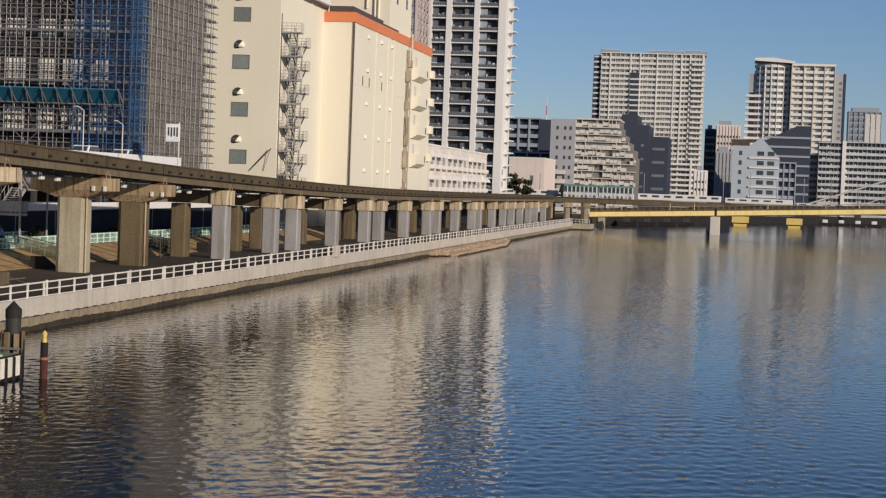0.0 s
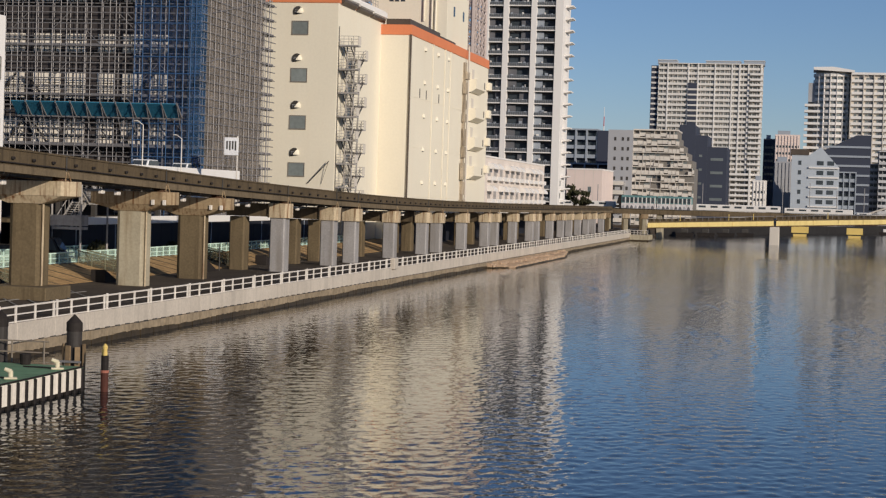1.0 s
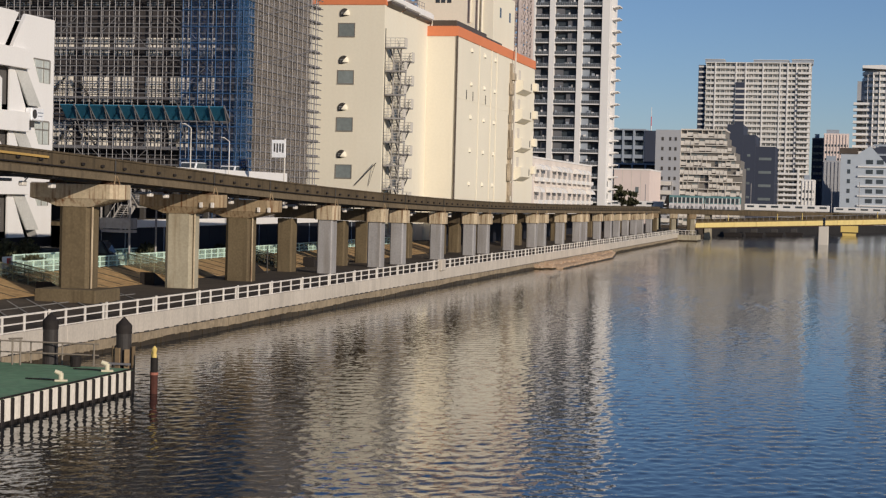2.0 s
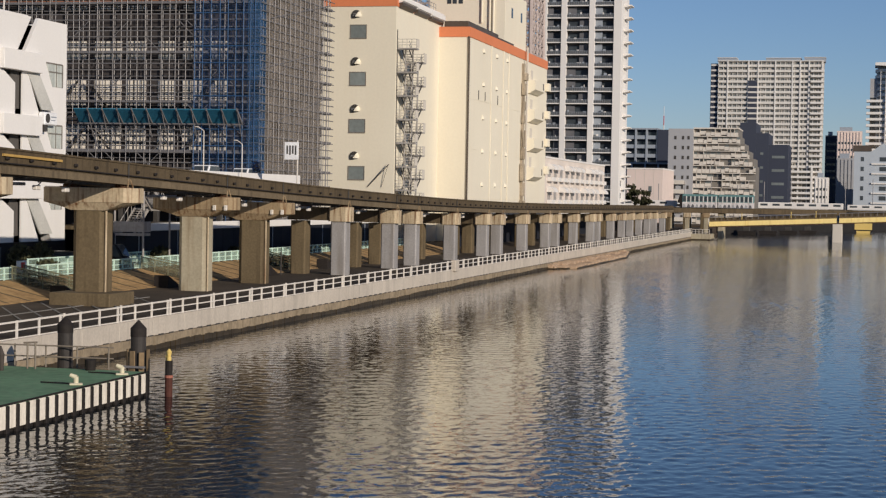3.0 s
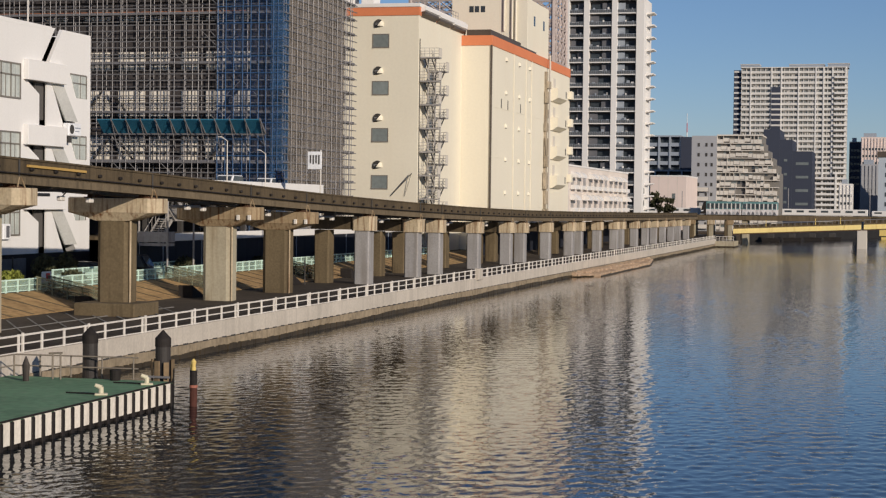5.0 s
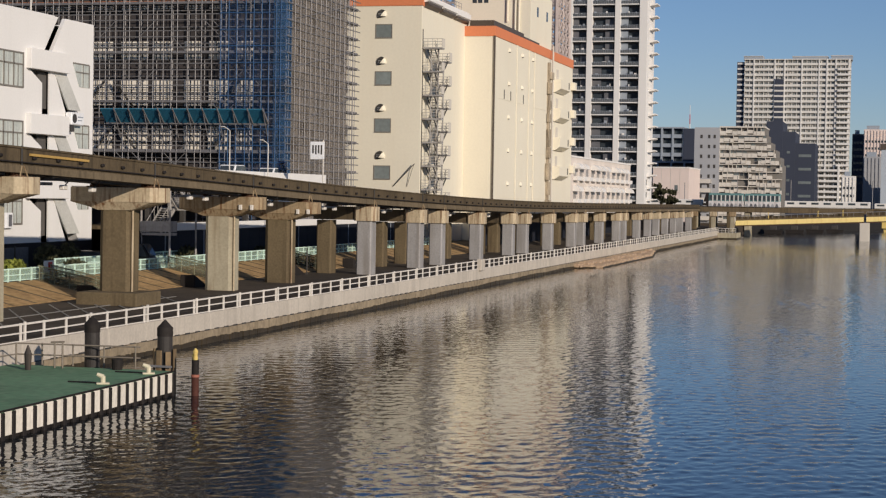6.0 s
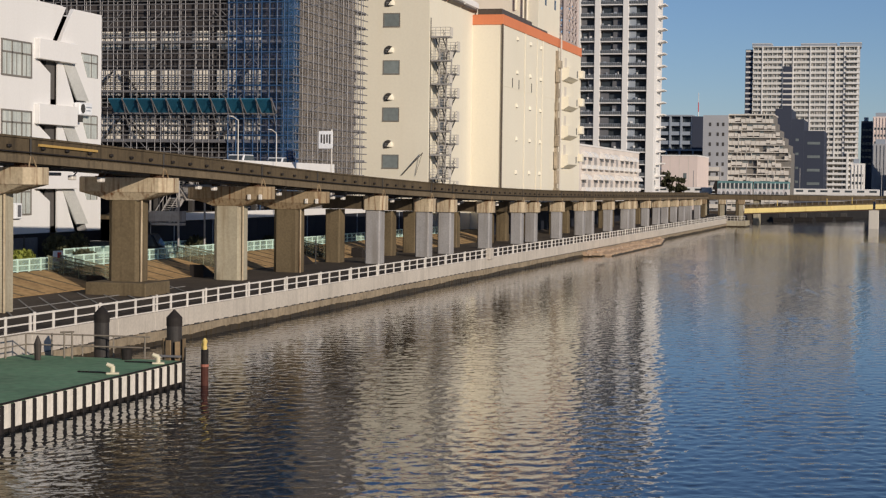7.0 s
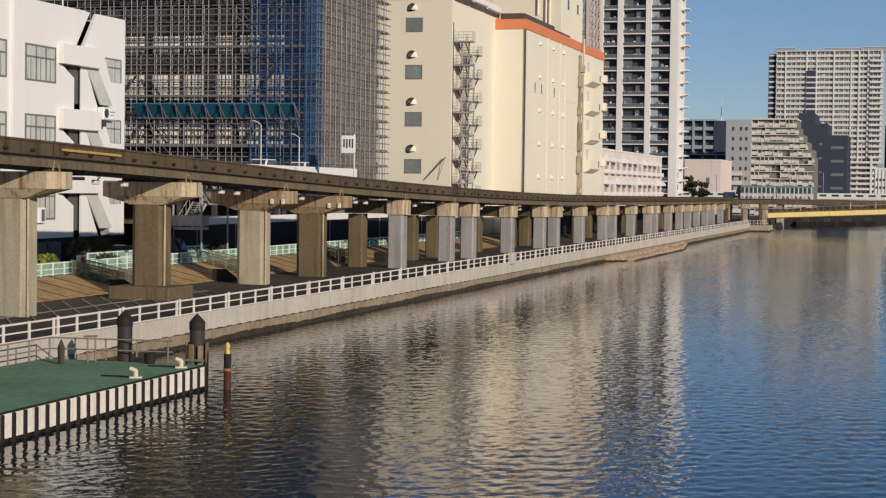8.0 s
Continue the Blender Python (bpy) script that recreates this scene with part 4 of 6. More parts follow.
# ---- scaffolded building ----
def scaffold():
    x0, x1, y0, y1, base, top = -101.0, -63.6, 178.6, 203.0, 3.05, 84.0
    root = thing("scaffolded_building", "stripped office building behind steel scaffolding and netting", "building", (x1, y0, base))
    w, d, h = x1 - x0, y1 - y0, top - base
    # window rows: sill and height of the pale sheets
    rows = [(5.6, 2.7), (10.7, 2.75), (15.6, 2.75), (20.6, 1.95), (26.0, 0.62)] + [(33.5 + 5.2 * k, 1.9) for k in range(8)]
    cols = [(-36.0, -33.0), (-31.6, -28.6), (-27.0, -24.0), (-21.9, -18.9), (-17.9, -14.8), (-14.3, -12.0), (-10.6, -8.6), (-7.8, -5.6), (-4.5, -2.8)]
    part("core", blocks((-w, 0, 0.5, d, 0, h)), SITEWALL, root)
    r = random.Random(5)
    for (z0, tall), nxt in zip(rows, rows[1:] + [(h, 0)]):
        z1 = z0 + tall
        part("wall_band", blocks((-w, 0, 0.1, 0.5, z1, nxt[0])), SITEWALL, root)
        part("ledge", blocks((-w, 0, -0.25, 0.1, z1 + 1.3, z1 + 1.5)), SITEWALL, root)
        part("ledge", blocks((-w, 0, -0.2, 0.1, nxt[0] - 0.35, nxt[0] - 0.15)), SITEWALL, root)
        if tall < 1:
            part("primer_band", blocks((-w, -3, -0.05, 0.1, z1 + 0.02, z1 + 0.3)), PRIMER, root, "orange primed steel edge")
        edges = [-w] + [e for c in cols for e in c] + [0]
        for a, b in zip(edges[::2], edges[1::2]):
            part("pillar", blocks((a, b, 0.05, 0.5, z0, z1)), SITEWALL, root)
        for a, b in cols:
            win = part("window", blocks((a, b, -0.02, 0.06, z0, z1)), BLIND, root, "pale sheeted window")
            bm = bmesh.new()
            for u in (0.2, 0.4, 0.6, 0.8):
                box(bm, a + (b - a) * u - 0.035, a + (b - a) * u + 0.035, -0.06, -0.02, z0, z1)
            for v in (0.3, 0.62):
                box(bm, a, b, -0.06, -0.02, z0 + tall * v, z0 + tall * v + 0.08)
            part("glazing_bar", bm, DARKSTEEL, win)
    for z in [3 + 5.15 * k for k in range(15)]:
        part("side_band", blocks((0, 0.2, 0.3, d, z, z + 1.4)), SITEWALL, root)
        for y in (1.5, 6.5, 11.5, 16.5, 21.0):
            part("side_window", blocks((0.0, 0.1, y, y + 2.6, z + 2.3, z + 4.0)), HOARD, root, "dark open window")
    # scaffold, standing free in front
    sc = thing("scaffolding", "grey tube scaffolding with netting and blue sheets", "scaffolding", (x1 + 1.4, y0 - 1.5, base))
    tube = mesh("standard", rod(bmesh.new(), (0, 0, 0), (0, 0, h), 0.043, 5), STEEL)
    along = mesh("ledger", rod(bmesh.new(), (0, 0, 0), (-38.0, 0, 0), 0.065, 5), STEEL)
    back = mesh("ledger", rod(bmesh.new(), (0, 0, 0), (0, 26, 0), 0.06, 5), STEEL)
    board = mesh("board", blocks((-38.0, 0, 0.1, 1.0, 0, 0.06)), DARKSTEEL)
    toe = mesh("toe_board", blocks((-38.0, 0, 0.06, 0.1, 0.0, 0.24)), TOEBOARD)
    sidetoe = mesh("toe_board", blocks((-0.1, -0.06, 0, 26, 0.0, 0.24)), TOEBOARD)
    sideboard = mesh("board", blocks((-1.0, -0.1, 0, 26, 0, 0.06)), DARKSTEEL)
    for k in range(41):
        put("standard", tube, sc, (-0.92 * k - (0.25 if k % 3 == 1 else 0), 0, 0))
        if k % 2 == 0:
            put("standard", tube, sc, (-0.92 * k - 0.3, 1.1, 0))
    for k in range(27):
        put("standard", tube, sc, (0, 0.95 * k, 0))
    for k in range(46):
        z = 1.75 * k + 0.2
        put("ledger", along, sc, (0, 0, z + r.uniform(-0.06, 0.06)))
        put("ledger", along, sc, (0, 0, z + 0.62))
        put("ledger", along, sc, (0, 1.1, z + 1.1))
        put("ledger", back, sc, (0.16, 0, z))
        put("ledger", back, sc, (0.16, 0, z + 0.95))
        if k % 3 == 0:
            put("board", board, sc, (0, 0, z - 0.06))
            put("toe_board", toe, sc, (0, 0, z))
        put("board", sideboard, sc, (0, 0, z - 0.06))
        put("toe_board", sidetoe, sc, (0, 0, z))
    for k in range(150):
        z, x = 1.75 * r.randrange(1, 40) + 0.2, -0.92 * r.randrange(0, 38)
        s = r.choice((-1, 1))
        part("brace", rod(bmesh.new(), (x, 0.05, z), (x + s * 1.84, 0.05, z + 1.75), 0.04, 5), STEEL, sc)
    # heavy dark struts that prop the frame in front of the windows
    for k in range(12):
        z, x, s = 5.2 + 5.1 * (k // 4), -31.0 + 7.4 * (k % 4) + r.uniform(-1.5, 1.5), 1 if k % 2 else -1
        part("strut", rod(bmesh.new(), (x, 0.7, z), (x + 2.3 * s, 0.7, z + 2.9), 0.13, 6), DARKSTEEL, sc, "dark raking strut")
    for k in range(14):
        z = 3.5 + 5.4 * k
        part("brace", rod(bmesh.new(), (0.2, 1.0 + 2 * (k % 3), z), (0.2, 24, z + 3.6), 0.05, 5), STEEL, sc)
    part("blue_net", blocks((-7.3, -1.3, -0.14, -0.12, 0.5, h - 0.3)), BLUENET, sc, "blue netting")
    part("corner_net", blocks((-1.3, 0.14, -0.15, -0.13, 0.5, h - 0.3)), CORNERNET, sc, "bright blue netting")
    part("corner_net", blocks((0.11, 0.13, -0.13, 1.6, 0.5, h - 0.3)), CORNERNET, sc, "bright blue netting")
    part("side_net", blocks((0.10, 0.12, 1.6, 21.2, 0.5, h - 0.3)), GREYNET, sc, "grey brown netting")
    stripe = mesh("blue_post", rod(bmesh.new(), (0, 0, 0), (0, 0, h), 0.05, 6), BLUETUBE)
    for x in (-7.2, -6.3, -5.4, -4.4, -3.5, -2.6, -1.8, -1.0, -0.5):
        put("blue_post", stripe, sc, (x, -0.2, 0))
    blue_bar = mesh("blue_ledger", rod(bmesh.new(), (-7.3, -0.2, 0), (0.1, -0.2, 0), 0.05, 5), BLUETUBE)
    for k in range(46):
        put("blue_ledger", blue_bar, sc, (0, 0, 1.75 * k + 0.9))
    for k in range(13):
        put("standard", tube, sc, (0.22, 2.3 + 1.75 * k, 0))
    # slanted debris fan
    for k in range(11):
        xa, xb = -20.2 + 1.68 * k, -20.2 + 1.68 * (k + 1) - 0.12
        bm = prism(bmesh.new(), [(-0.2, 13.75), (-1.9, 15.1), (-1.9, 15.18), (-0.2, 13.83)], "x", xa, xb)
        fan = part("debris_fan_panel", bm, TEAL, sc, "teal slanted debris panel")
        bm = prism(bmesh.new(), [(-0.2, 13.6), (-1.95, 15.0), (-1.95, 15.3), (-0.2, 13.9)], "x", xb, xb + 0.12)
        box(bm, xa, xb, -0.3, -0.2, 13.6, 13.72)
        rod(bm, (xb, -0.1, 12.2), (xb, -1.6, 14.85), 0.05, 5)
        part("rib", bm, STEEL, fan)


scaffold()


# ---- cream warehouse ----
def hood(parent, x, y, z, size, turn, slanted=True):
    """A round-backed vent cowl on a wall; the slanted kind is cut open towards one side."""
    bm = bmesh.new()
    bmesh.ops.create_uvsphere(bm, u_segments=16, v_segments=10, radius=size)
    cuts = [((0, 0, -0.25 * size), (0, 0, -1)), ((0, 0, 0), (0, 1, 0))]
    if slanted:
        cuts.append(((0.05 * size, 0, 0), (-1, 0, 0.8)))
    for co, no in cuts:
        bmesh.ops.bisect_plane(bm, geom=bm.verts[:] + bm.edges[:] + bm.faces[:], plane_co=co, plane_no=no, clear_outer=True)
    bm.transform(Matrix.Diagonal((1, 0.8, 1.15, 1)))
    ob = part("vent_hood", bm, CREAM, parent)
    ob.matrix_basis = pose(x, y, z, 0, 0, turn)
    if slanted:
        v = [(size * math.cos(a), size * 1.1 * math.sin(a)) for a in [radians(d) for d in range(45, 211, 15)]] + [(-0.2 * size, -0.55 * size), (0.4 * size, 0.0)]
        part("vent_opening", prism(bmesh.new(), v, "y", -0.12, 0.01), DARKSTEEL, ob, "dark vent opening")
        for k in range(3):
            part("louvre", blocks((-0.7 * size, 0.2 * size, -0.2, -0.1, (0.3 * k - 0.35) * size, (0.3 * k - 0.27) * size)), GREYWALL, ob)
    else:
        part("vent_opening", blocks((-0.4 * size, 0.4 * size, -0.5 * size, 0.0, -0.45 * size, -0.26 * size)), DARKSTEEL, ob, "dark vent opening")


WHGLASS = glass_surface("greenish grey window glass", (0.20, 0.225, 0.22))


def warehouse():
    root = thing("cream_warehouse", "cream painted warehouse with orange cornice bands", "warehouse", (-60.8, 227, 3.05))
    h = 36.1 - 3.05
    part("front_block", bevelled(blocks((-24, 0, 0, 26, 0, h - 1.6)), 0.03), CREAM, root)
    part("orange_band", blocks((-24.1, 0.1, -0.1, 26, h - 1.6, h - 0.5)), ORANGE, root, "orange band under the coping")
    part("coping", bevelled(blocks((-24.2, 0.2, -0.2, 26, h - 0.5, h)), 0.04), WHITE, root, "white coping")
    # moulded eaves in three lengths, each a pale fascia over soffit painted as shade
    for k in range(3):
        y0, y1, drop = 0.6 + 8.0 * k, 8.4 + 8.0 * k, 0.12 * k
        eave = part("eave", prism(bmesh.new(), [(0.05, h - 0.3), (0.8, h - 0.4), (0.8, h - 0.85 - drop), (0.55, h - 1.0 - drop), (0.05, h - 1.1)], "y", y0, y1), WHITE, root, "white moulded side eaves")
        part("soffit", prism(bmesh.new(), [(0.05, h - 1.1), (0.6, h - 1.02 - drop), (0.6, h - 1.3 - drop), (0.05, h - 1.75)], "y", y0 + 0.3, y1 - 0.2), BRONZE, eave, "soffit darkened for shade")
    for k in range(4):
        z = 28.95 - 6.24 * k
        win = part("window", blocks((-6.25, -4.15, -0.02, 0.06, z - 1.65, z)), WHGLASS, root)
        part("frame", blocks((-6.35, -4.05, -0.06, 0.0, z, z + 0.1), (-6.35, -4.05, -0.1, 0.0, z - 1.78, z - 1.65), (-6.35, -6.25, -0.06, 0, z - 1.65, z), (-4.15, -4.05, -0.06, 0, z - 1.65, z)), WINFRAME, win)
        hood(root, -5.5, 0, z + 1.3, 0.66, 0)
    part("wall_bracket", rod(bmesh.new(), (-3.6, -0.1, 7.6), (-0.6, -0.5, 10.6), 0.06), DARKSTEEL, root, "dark slanted pole")
    part("wall_bracket", rod(bmesh.new(), (-0.7, -0.5, 10.5), (-1.7, -0.1, 7.6), 0.03), DARKSTEEL, root)
    # second block, nearer the canal
    h2 = 34.1 - 3.05
    part("side_block", bevelled(blocks((-20, 4.5, 24, 88, 0, h2 - 1.45)), 0.03), CREAM, root)
    part("orange_band", blocks((-20.1, 4.62, 23.88, 88.1, h2 - 1.45, h2)), ORANGE, root, "orange band under the roof edge")
    part("roof_rim", bevelled(blocks((0.6, 4.2, 24.6, 46, h2, h2 + 0.9)), 0.05), BRONZE, root, "dark brown roof rim")
    part("roof_rim", bevelled(blocks((0.6, 4.3, 46, 58, h2, h2 + 0.45)), 0.05), BRONZE, root, "dark brown roof rim")
    part("corner_pipe", rod(bmesh.new(), (4.5, 23.9, 0), (4.5, 23.9, h2 - 1.4), 0.14, 8), BRONZE, root, "brown corner downpipe")
    for y in (39.5, 48.8, 53.2):
        part("pilaster", bevelled(blocks((4.5, 4.62, y, y + 0.45, 0, h2 - 1.45)), 0.03), CREAM, root)
    for z in (6.2, 13.5, 20.8):
        part("joint_band", blocks((4.5, 4.54, 24.2, 64, z, z + 0.12)), CREAM, root)
    for row in range(5):
        for y in (33.8, 43.5, 51.6):
            hood(root, 4.5, y, 28.2 - 4.98 * row, 0.44, 90, False)
    for y in (30.6, 35.2, 44.6, 49.0):
        part("slit_window", blocks((4.42, 4.54, y, y + 0.42, 20.9, 22.3)), DARKSTEEL, root, "narrow dark slit window")
    duct_skin = surface("peeling brown duct", (0.40, 0.33, 0.24), 0.85, vary=0.4, stain=(0.08, 0.06, 0.04), amount=0.95, streak=1.6)
    duct = part("service_duct", blocks((4.5, 4.9, 64.2, 65.4, 1.5, h2 - 2.2)), duct_skin, root, "peeling brown service duct")
    r = random.Random(12)
    z = 2.0
    while z < h2 - 4:
        tall, y = r.uniform(1.2, 3.0), 63.9 + r.uniform(-0.7, 0.7)
        part("duct_cover", bevelled(blocks((4.6, 5.0 + r.uniform(0, 0.25), y, y + r.uniform(1.2, 2.4), z, z + tall)), 0.04), duct_skin, duct)
        z += tall + r.uniform(0.1, 1.2)
    part("pipe", rod(bmesh.new(), (5.1, 66.0, 1), (5.1, 66.0, h2 + 0.6), 0.16, 8), FARTILE, duct)
    for k in range(4):
        z = 25.0 - 4.93 * k
        v = [(4.5, z - 0.7), (4.8, z - 0.7), (5.75, z - 0.1), (5.75, z + 1.5), (4.5, z + 1.5)]
        bm = prism(bmesh.new(), v, "y", 70, 79)
        bal = part("loading_balcony", bm, CREAM, root, "cream boxed loading balcony")
        part("door", blocks((4.45, 4.58, 72, 74, z + 1.5, z + 3.3)), FARTILE, bal)
        part("slot", blocks((5.73, 5.79, 77.4, 78.0, z + 0.2, z + 1.3)), DARKSTEEL, bal)
        part("small_balcony", bevelled(blocks((4.5, 5.2, 86.5, 88.5, z + 0.6, z + 2.0)), 0.05), CREAM, root)
    # rooftop block
    part("penthouse", bevelled(blocks((-8.7, 3.8, 53, 71, h2 - 1, 39.8)), 0.03), CREAM, root)
    for x in (-5.8, -4.9, -3.9):
        part("roof_window", blocks((x, x + 0.7, 52.96, 53.05, 37.6, 38.6)), DARKGLASS, root)
    for x, z in ((0.0, 36.5), (1.3, 32.5), (1.9, 34.0)):
        part("roof_pipe", rod(bmesh.new(), (x, 52.8, z - 2), (x, 52.8, 40.4), 0.17, 8), CREAM, root)
    for y in (58, 66):
        part("roof_window", blocks((3.78, 3.84, y, y + 1.2, 35.8, 37.4)), DARKGLASS, root)
    for x in (-22, -19):
        part("roof_box", bevelled(blocks((x + 9.5, x + 11.3, 5, 8, h, h + 3.5)), 0.04), WHITE, root)
    for k in range(16):
        part("roof_rail_post", rod(bmesh.new(), (-0.3, 0.4 + 1.5 * k, h), (-0.3, 0.4 + 1.5 * k, h + 1.1), 0.03, 5), STEEL, root)
    part("roof_rail", rod(bmesh.new(), (-0.3, 0.4, h + 1.1), (-0.3, 23, h + 1.1), 0.03, 5), STEEL, root)
    part("roof_rail", rod(bmesh.new(), (-0.3, 0.4, h + 0.6), (-0.3, 23, h + 0.6), 0.03, 5), STEEL, root)
    # outdoor escape stair on the side wall
    STAIRPALE = surface("pale grey stair rail", (0.50, 0.46, 0.41), 0.6, bump=0.0)
    st = thing("escape_stair", "grey steel zigzag escape stair on cream wall", "stair", (-60.8, 227.2, 3.05))
    rise, wide = 1.557, 2.7
    for k in range(17):
        z = 1.07 + rise * k
        far = k % 2
        ya, yb = (0.1, 1.5) if not far else (4.1, 5.5)
        land = part("landing", blocks((0.1, wide, ya, yb, z - 0.2, z)), STAIRGREY, st)
        for zz in (0.4, 0.75, 1.15):
            part("guard_rail", rod(bmesh.new(), (wide, ya, z + zz), (wide, yb, z + zz), 0.04, 5), STAIRPALE, land)
            ye = ya if not far else yb
            part("guard_rail", rod(bmesh.new(), (0.1, ye, z + zz), (wide, ye, z + zz), 0.04, 5), STAIRPALE, land)
        for x in (0.1, 0.75, 1.4, 2.05, wide):
            part("baluster", rod(bmesh.new(), (x, ya if not far else yb, z), (x, ya if not far else yb, z + 1.15), 0.035, 5), STAIRPALE, land)
        part("guard_sheet", blocks((wide + 0.02, wide + 0.05, ya, yb, z + 0.08, z + 1.1)), FARTILE, land, "pale guard sheet")
        if k == 16:
            continue
        s, e = (1.5, 4.1) if not far else (4.1, 1.5)
        x0 = 1.5 if not far else 0.3
        bm = prism(bmesh.new(), [(s, z - 0.2), (e, z + rise - 0.2), (e, z + rise + 0.1), (s, z + 0.1)], "x", x0, x0 + 0.06)
        prism(bm, [(s, z - 0.2), (e, z + rise - 0.2), (e, z + rise + 0.1), (s, z + 0.1)], "x", x0 + 1.0, x0 + 1.06)
        flight = part("flight", bm, DARKSTEEL, st)
        for i in range(8):
            u = (i + 0.5) / 8
            part("tread", blocks((x0 + 0.06, x0 + 1.0, s + (e - s) * u - 0.14, s + (e - s) * u + 0.14, z + rise * u - 0.03, z + rise * u + 0.02)), STEEL, flight)
        for zz in (0.6, 1.05):
            part("handrail", rod(bmesh.new(), (x0 + 1.03, s, z + zz), (x0 + 1.03, e, z + rise + zz), 0.035, 5), STEEL, flight)
    for x, y in ((0.9, 1.4), (1.9, 1.4), (0.9, 4.2), (1.9, 4.2)):
        part("stair_post", rod(bmesh.new(), (x, y, 0), (x, y, 26.0 if y < 3 else 24.4), 0.10, 6), STAIRGREY, st)
    part("stair_post", rod(bmesh.new(), (0.1, 0.1, 0), (0.1, 0.1, 28.4), 0.05, 6), DARKSTEEL, st)


warehouse()


LATTICE = surface("pinkish grey tower paint", (0.44, 0.37, 0.34), 0.6, vary=0.15, bump=0.0)


def lattice(name, label, cx, cy, half, base, top, cell, r, shrink, cat="tower"):
    """A square steel lattice tower with crossed bracing."""
    root = thing(name, label, cat, (cx, cy, base))
    n = int((top - base) / cell)
    corner = [(-1, -1), (1, -1), (1, 1), (-1, 1)]
    s = lambda z: half * (1 - shrink * z / (top - base))
    for a, b in corner:
        h = n * cell
        part("leg", rod(bmesh.new(), (a * s(0), b * s(0), 0), (a * s(h), b * s(h), h), r * 1.8, 6), LATTICE, root)
    for f in range(4):
        (a, b), (c, d) = corner[f], corner[(f + 1) % 4]
        bm = bmesh.new()
        for k in range(n):
            z, zz = k * cell, (k + 1) * cell
            p, q, pp, qq = [Vector((u * s(w), v * s(w), w)) for u, v, w in ((a, b, z), (c, d, z), (a, b, zz), (c, d, zz))]
            rod(bm, p, q, r, 5)
            for i in range(4):
                u, v, uu, vv = p.lerp(q, i / 4), p.lerp(q, (i + 1) / 4), pp.lerp(qq, i / 4), pp.lerp(qq, (i + 1) / 4)
                rod(bm, u, vv, r * 0.6, 4), rod(bm, v, uu, r * 0.6, 4)
                if i:
                    rod(bm, u, uu, r * 0.8, 4)
        part("bracing", bm, LATTICE, root)
    return root


lattice("lattice_tower", "grey steel lattice tower behind the warehouse", -70.6, 345.0, 7.0, 3.05, 74.0, 2.3, 0.23, 0.05)
lattice("lattice_tower", "grey steel lattice mast behind the warehouse", -85.5, 340.0, 6.0, 3.05, 74.0, 2.3, 0.23, 0.05)


# ---- apartment houses and towers ----
def balcony_house(name, label, x0, x1, y, depth, z1, floors, bays, wall, rail, glass, z0=2.4, deep=1.4, pillar=0.5, solid_rail=True, gaps=(), group="", windows=True, skip=0, proud=0.3, rail_part=0.36):
    """A house whose front has a balcony on each floor: wall, floor slabs with parapets, pillars between bays, windows behind."""
    root = thing(name, label, "building", (x0, y, z0), group=group)
    w, h = x1 - x0, z1 - z0
    f, b = h / floors, w / bays
    part("wall", blocks((0, w, deep, depth, 0, h)), wall, root)
    slab = blocks((0, w, 0.0, deep + 0.02, -0.12, 0.1))
    if solid_rail:
        box(slab, 0, w, 0.0, 0.14, 0.1, f * rail_part)
    else:
        box(slab, 0, w, 0.0, 0.08, f * 0.33, f * 0.37)
        box(slab, 0, w, 0.0, 0.08, f * 0.18, f * 0.2)
        for k in range(int(w / 0.8)):
            box(slab, 0.8 * k, 0.8 * k + 0.08, 0, 0.06, 0.1, f * 0.36)
    slab = mesh("balcony", slab, rail)
    for k in range(skip, floors):
        put("balcony", slab, root, (0, 0, k * f))
    tall = mesh("pillar", blocks((-pillar / 2, pillar / 2, -proud, deep + 0.02, 0, h + 0.3)), rail)
    for k in range(bays + 1):
        if k not in gaps:
            put("pillar", tall, root, (k * b, 0, 0))
    if windows:
        pane = mesh("window", blocks((b * 0.14, b * 0.52, -0.06, 0.0, f * 0.05, f * 0.72), (b * 0.6, b * 0.86, -0.06, 0.0, f * 0.30, f * 0.72)), glass)
        joined = bmesh.new()
        for k in range(floors):
            for i in range(bays):
                if floors * bays <= 300:
                    put("window", pane, root, (i * b, deep, k * f))
                else:
                    for u0, u1, v0, v1 in ((0.14, 0.52, 0.05, 0.72), (0.6, 0.86, 0.30, 0.72)):
                        box(joined, (i + u0) * b, (i + u1) * b, deep - 0.06, deep, (k + v0) * f, (k + v1) * f)
        if floors * bays > 300:
            tagged(part("window", joined, glass, root), kind="stuff")
        else:
            joined.free()
    part("roof_edge", blocks((-0.2, w + 0.2, -0.2, depth + 0.2, h, h + 0.5)), rail, root)
    return root


BALGLASS = surface("smoked balcony panel", (0.10, 0.105, 0.11), 0.3, vary=0.3, bump=0.0)
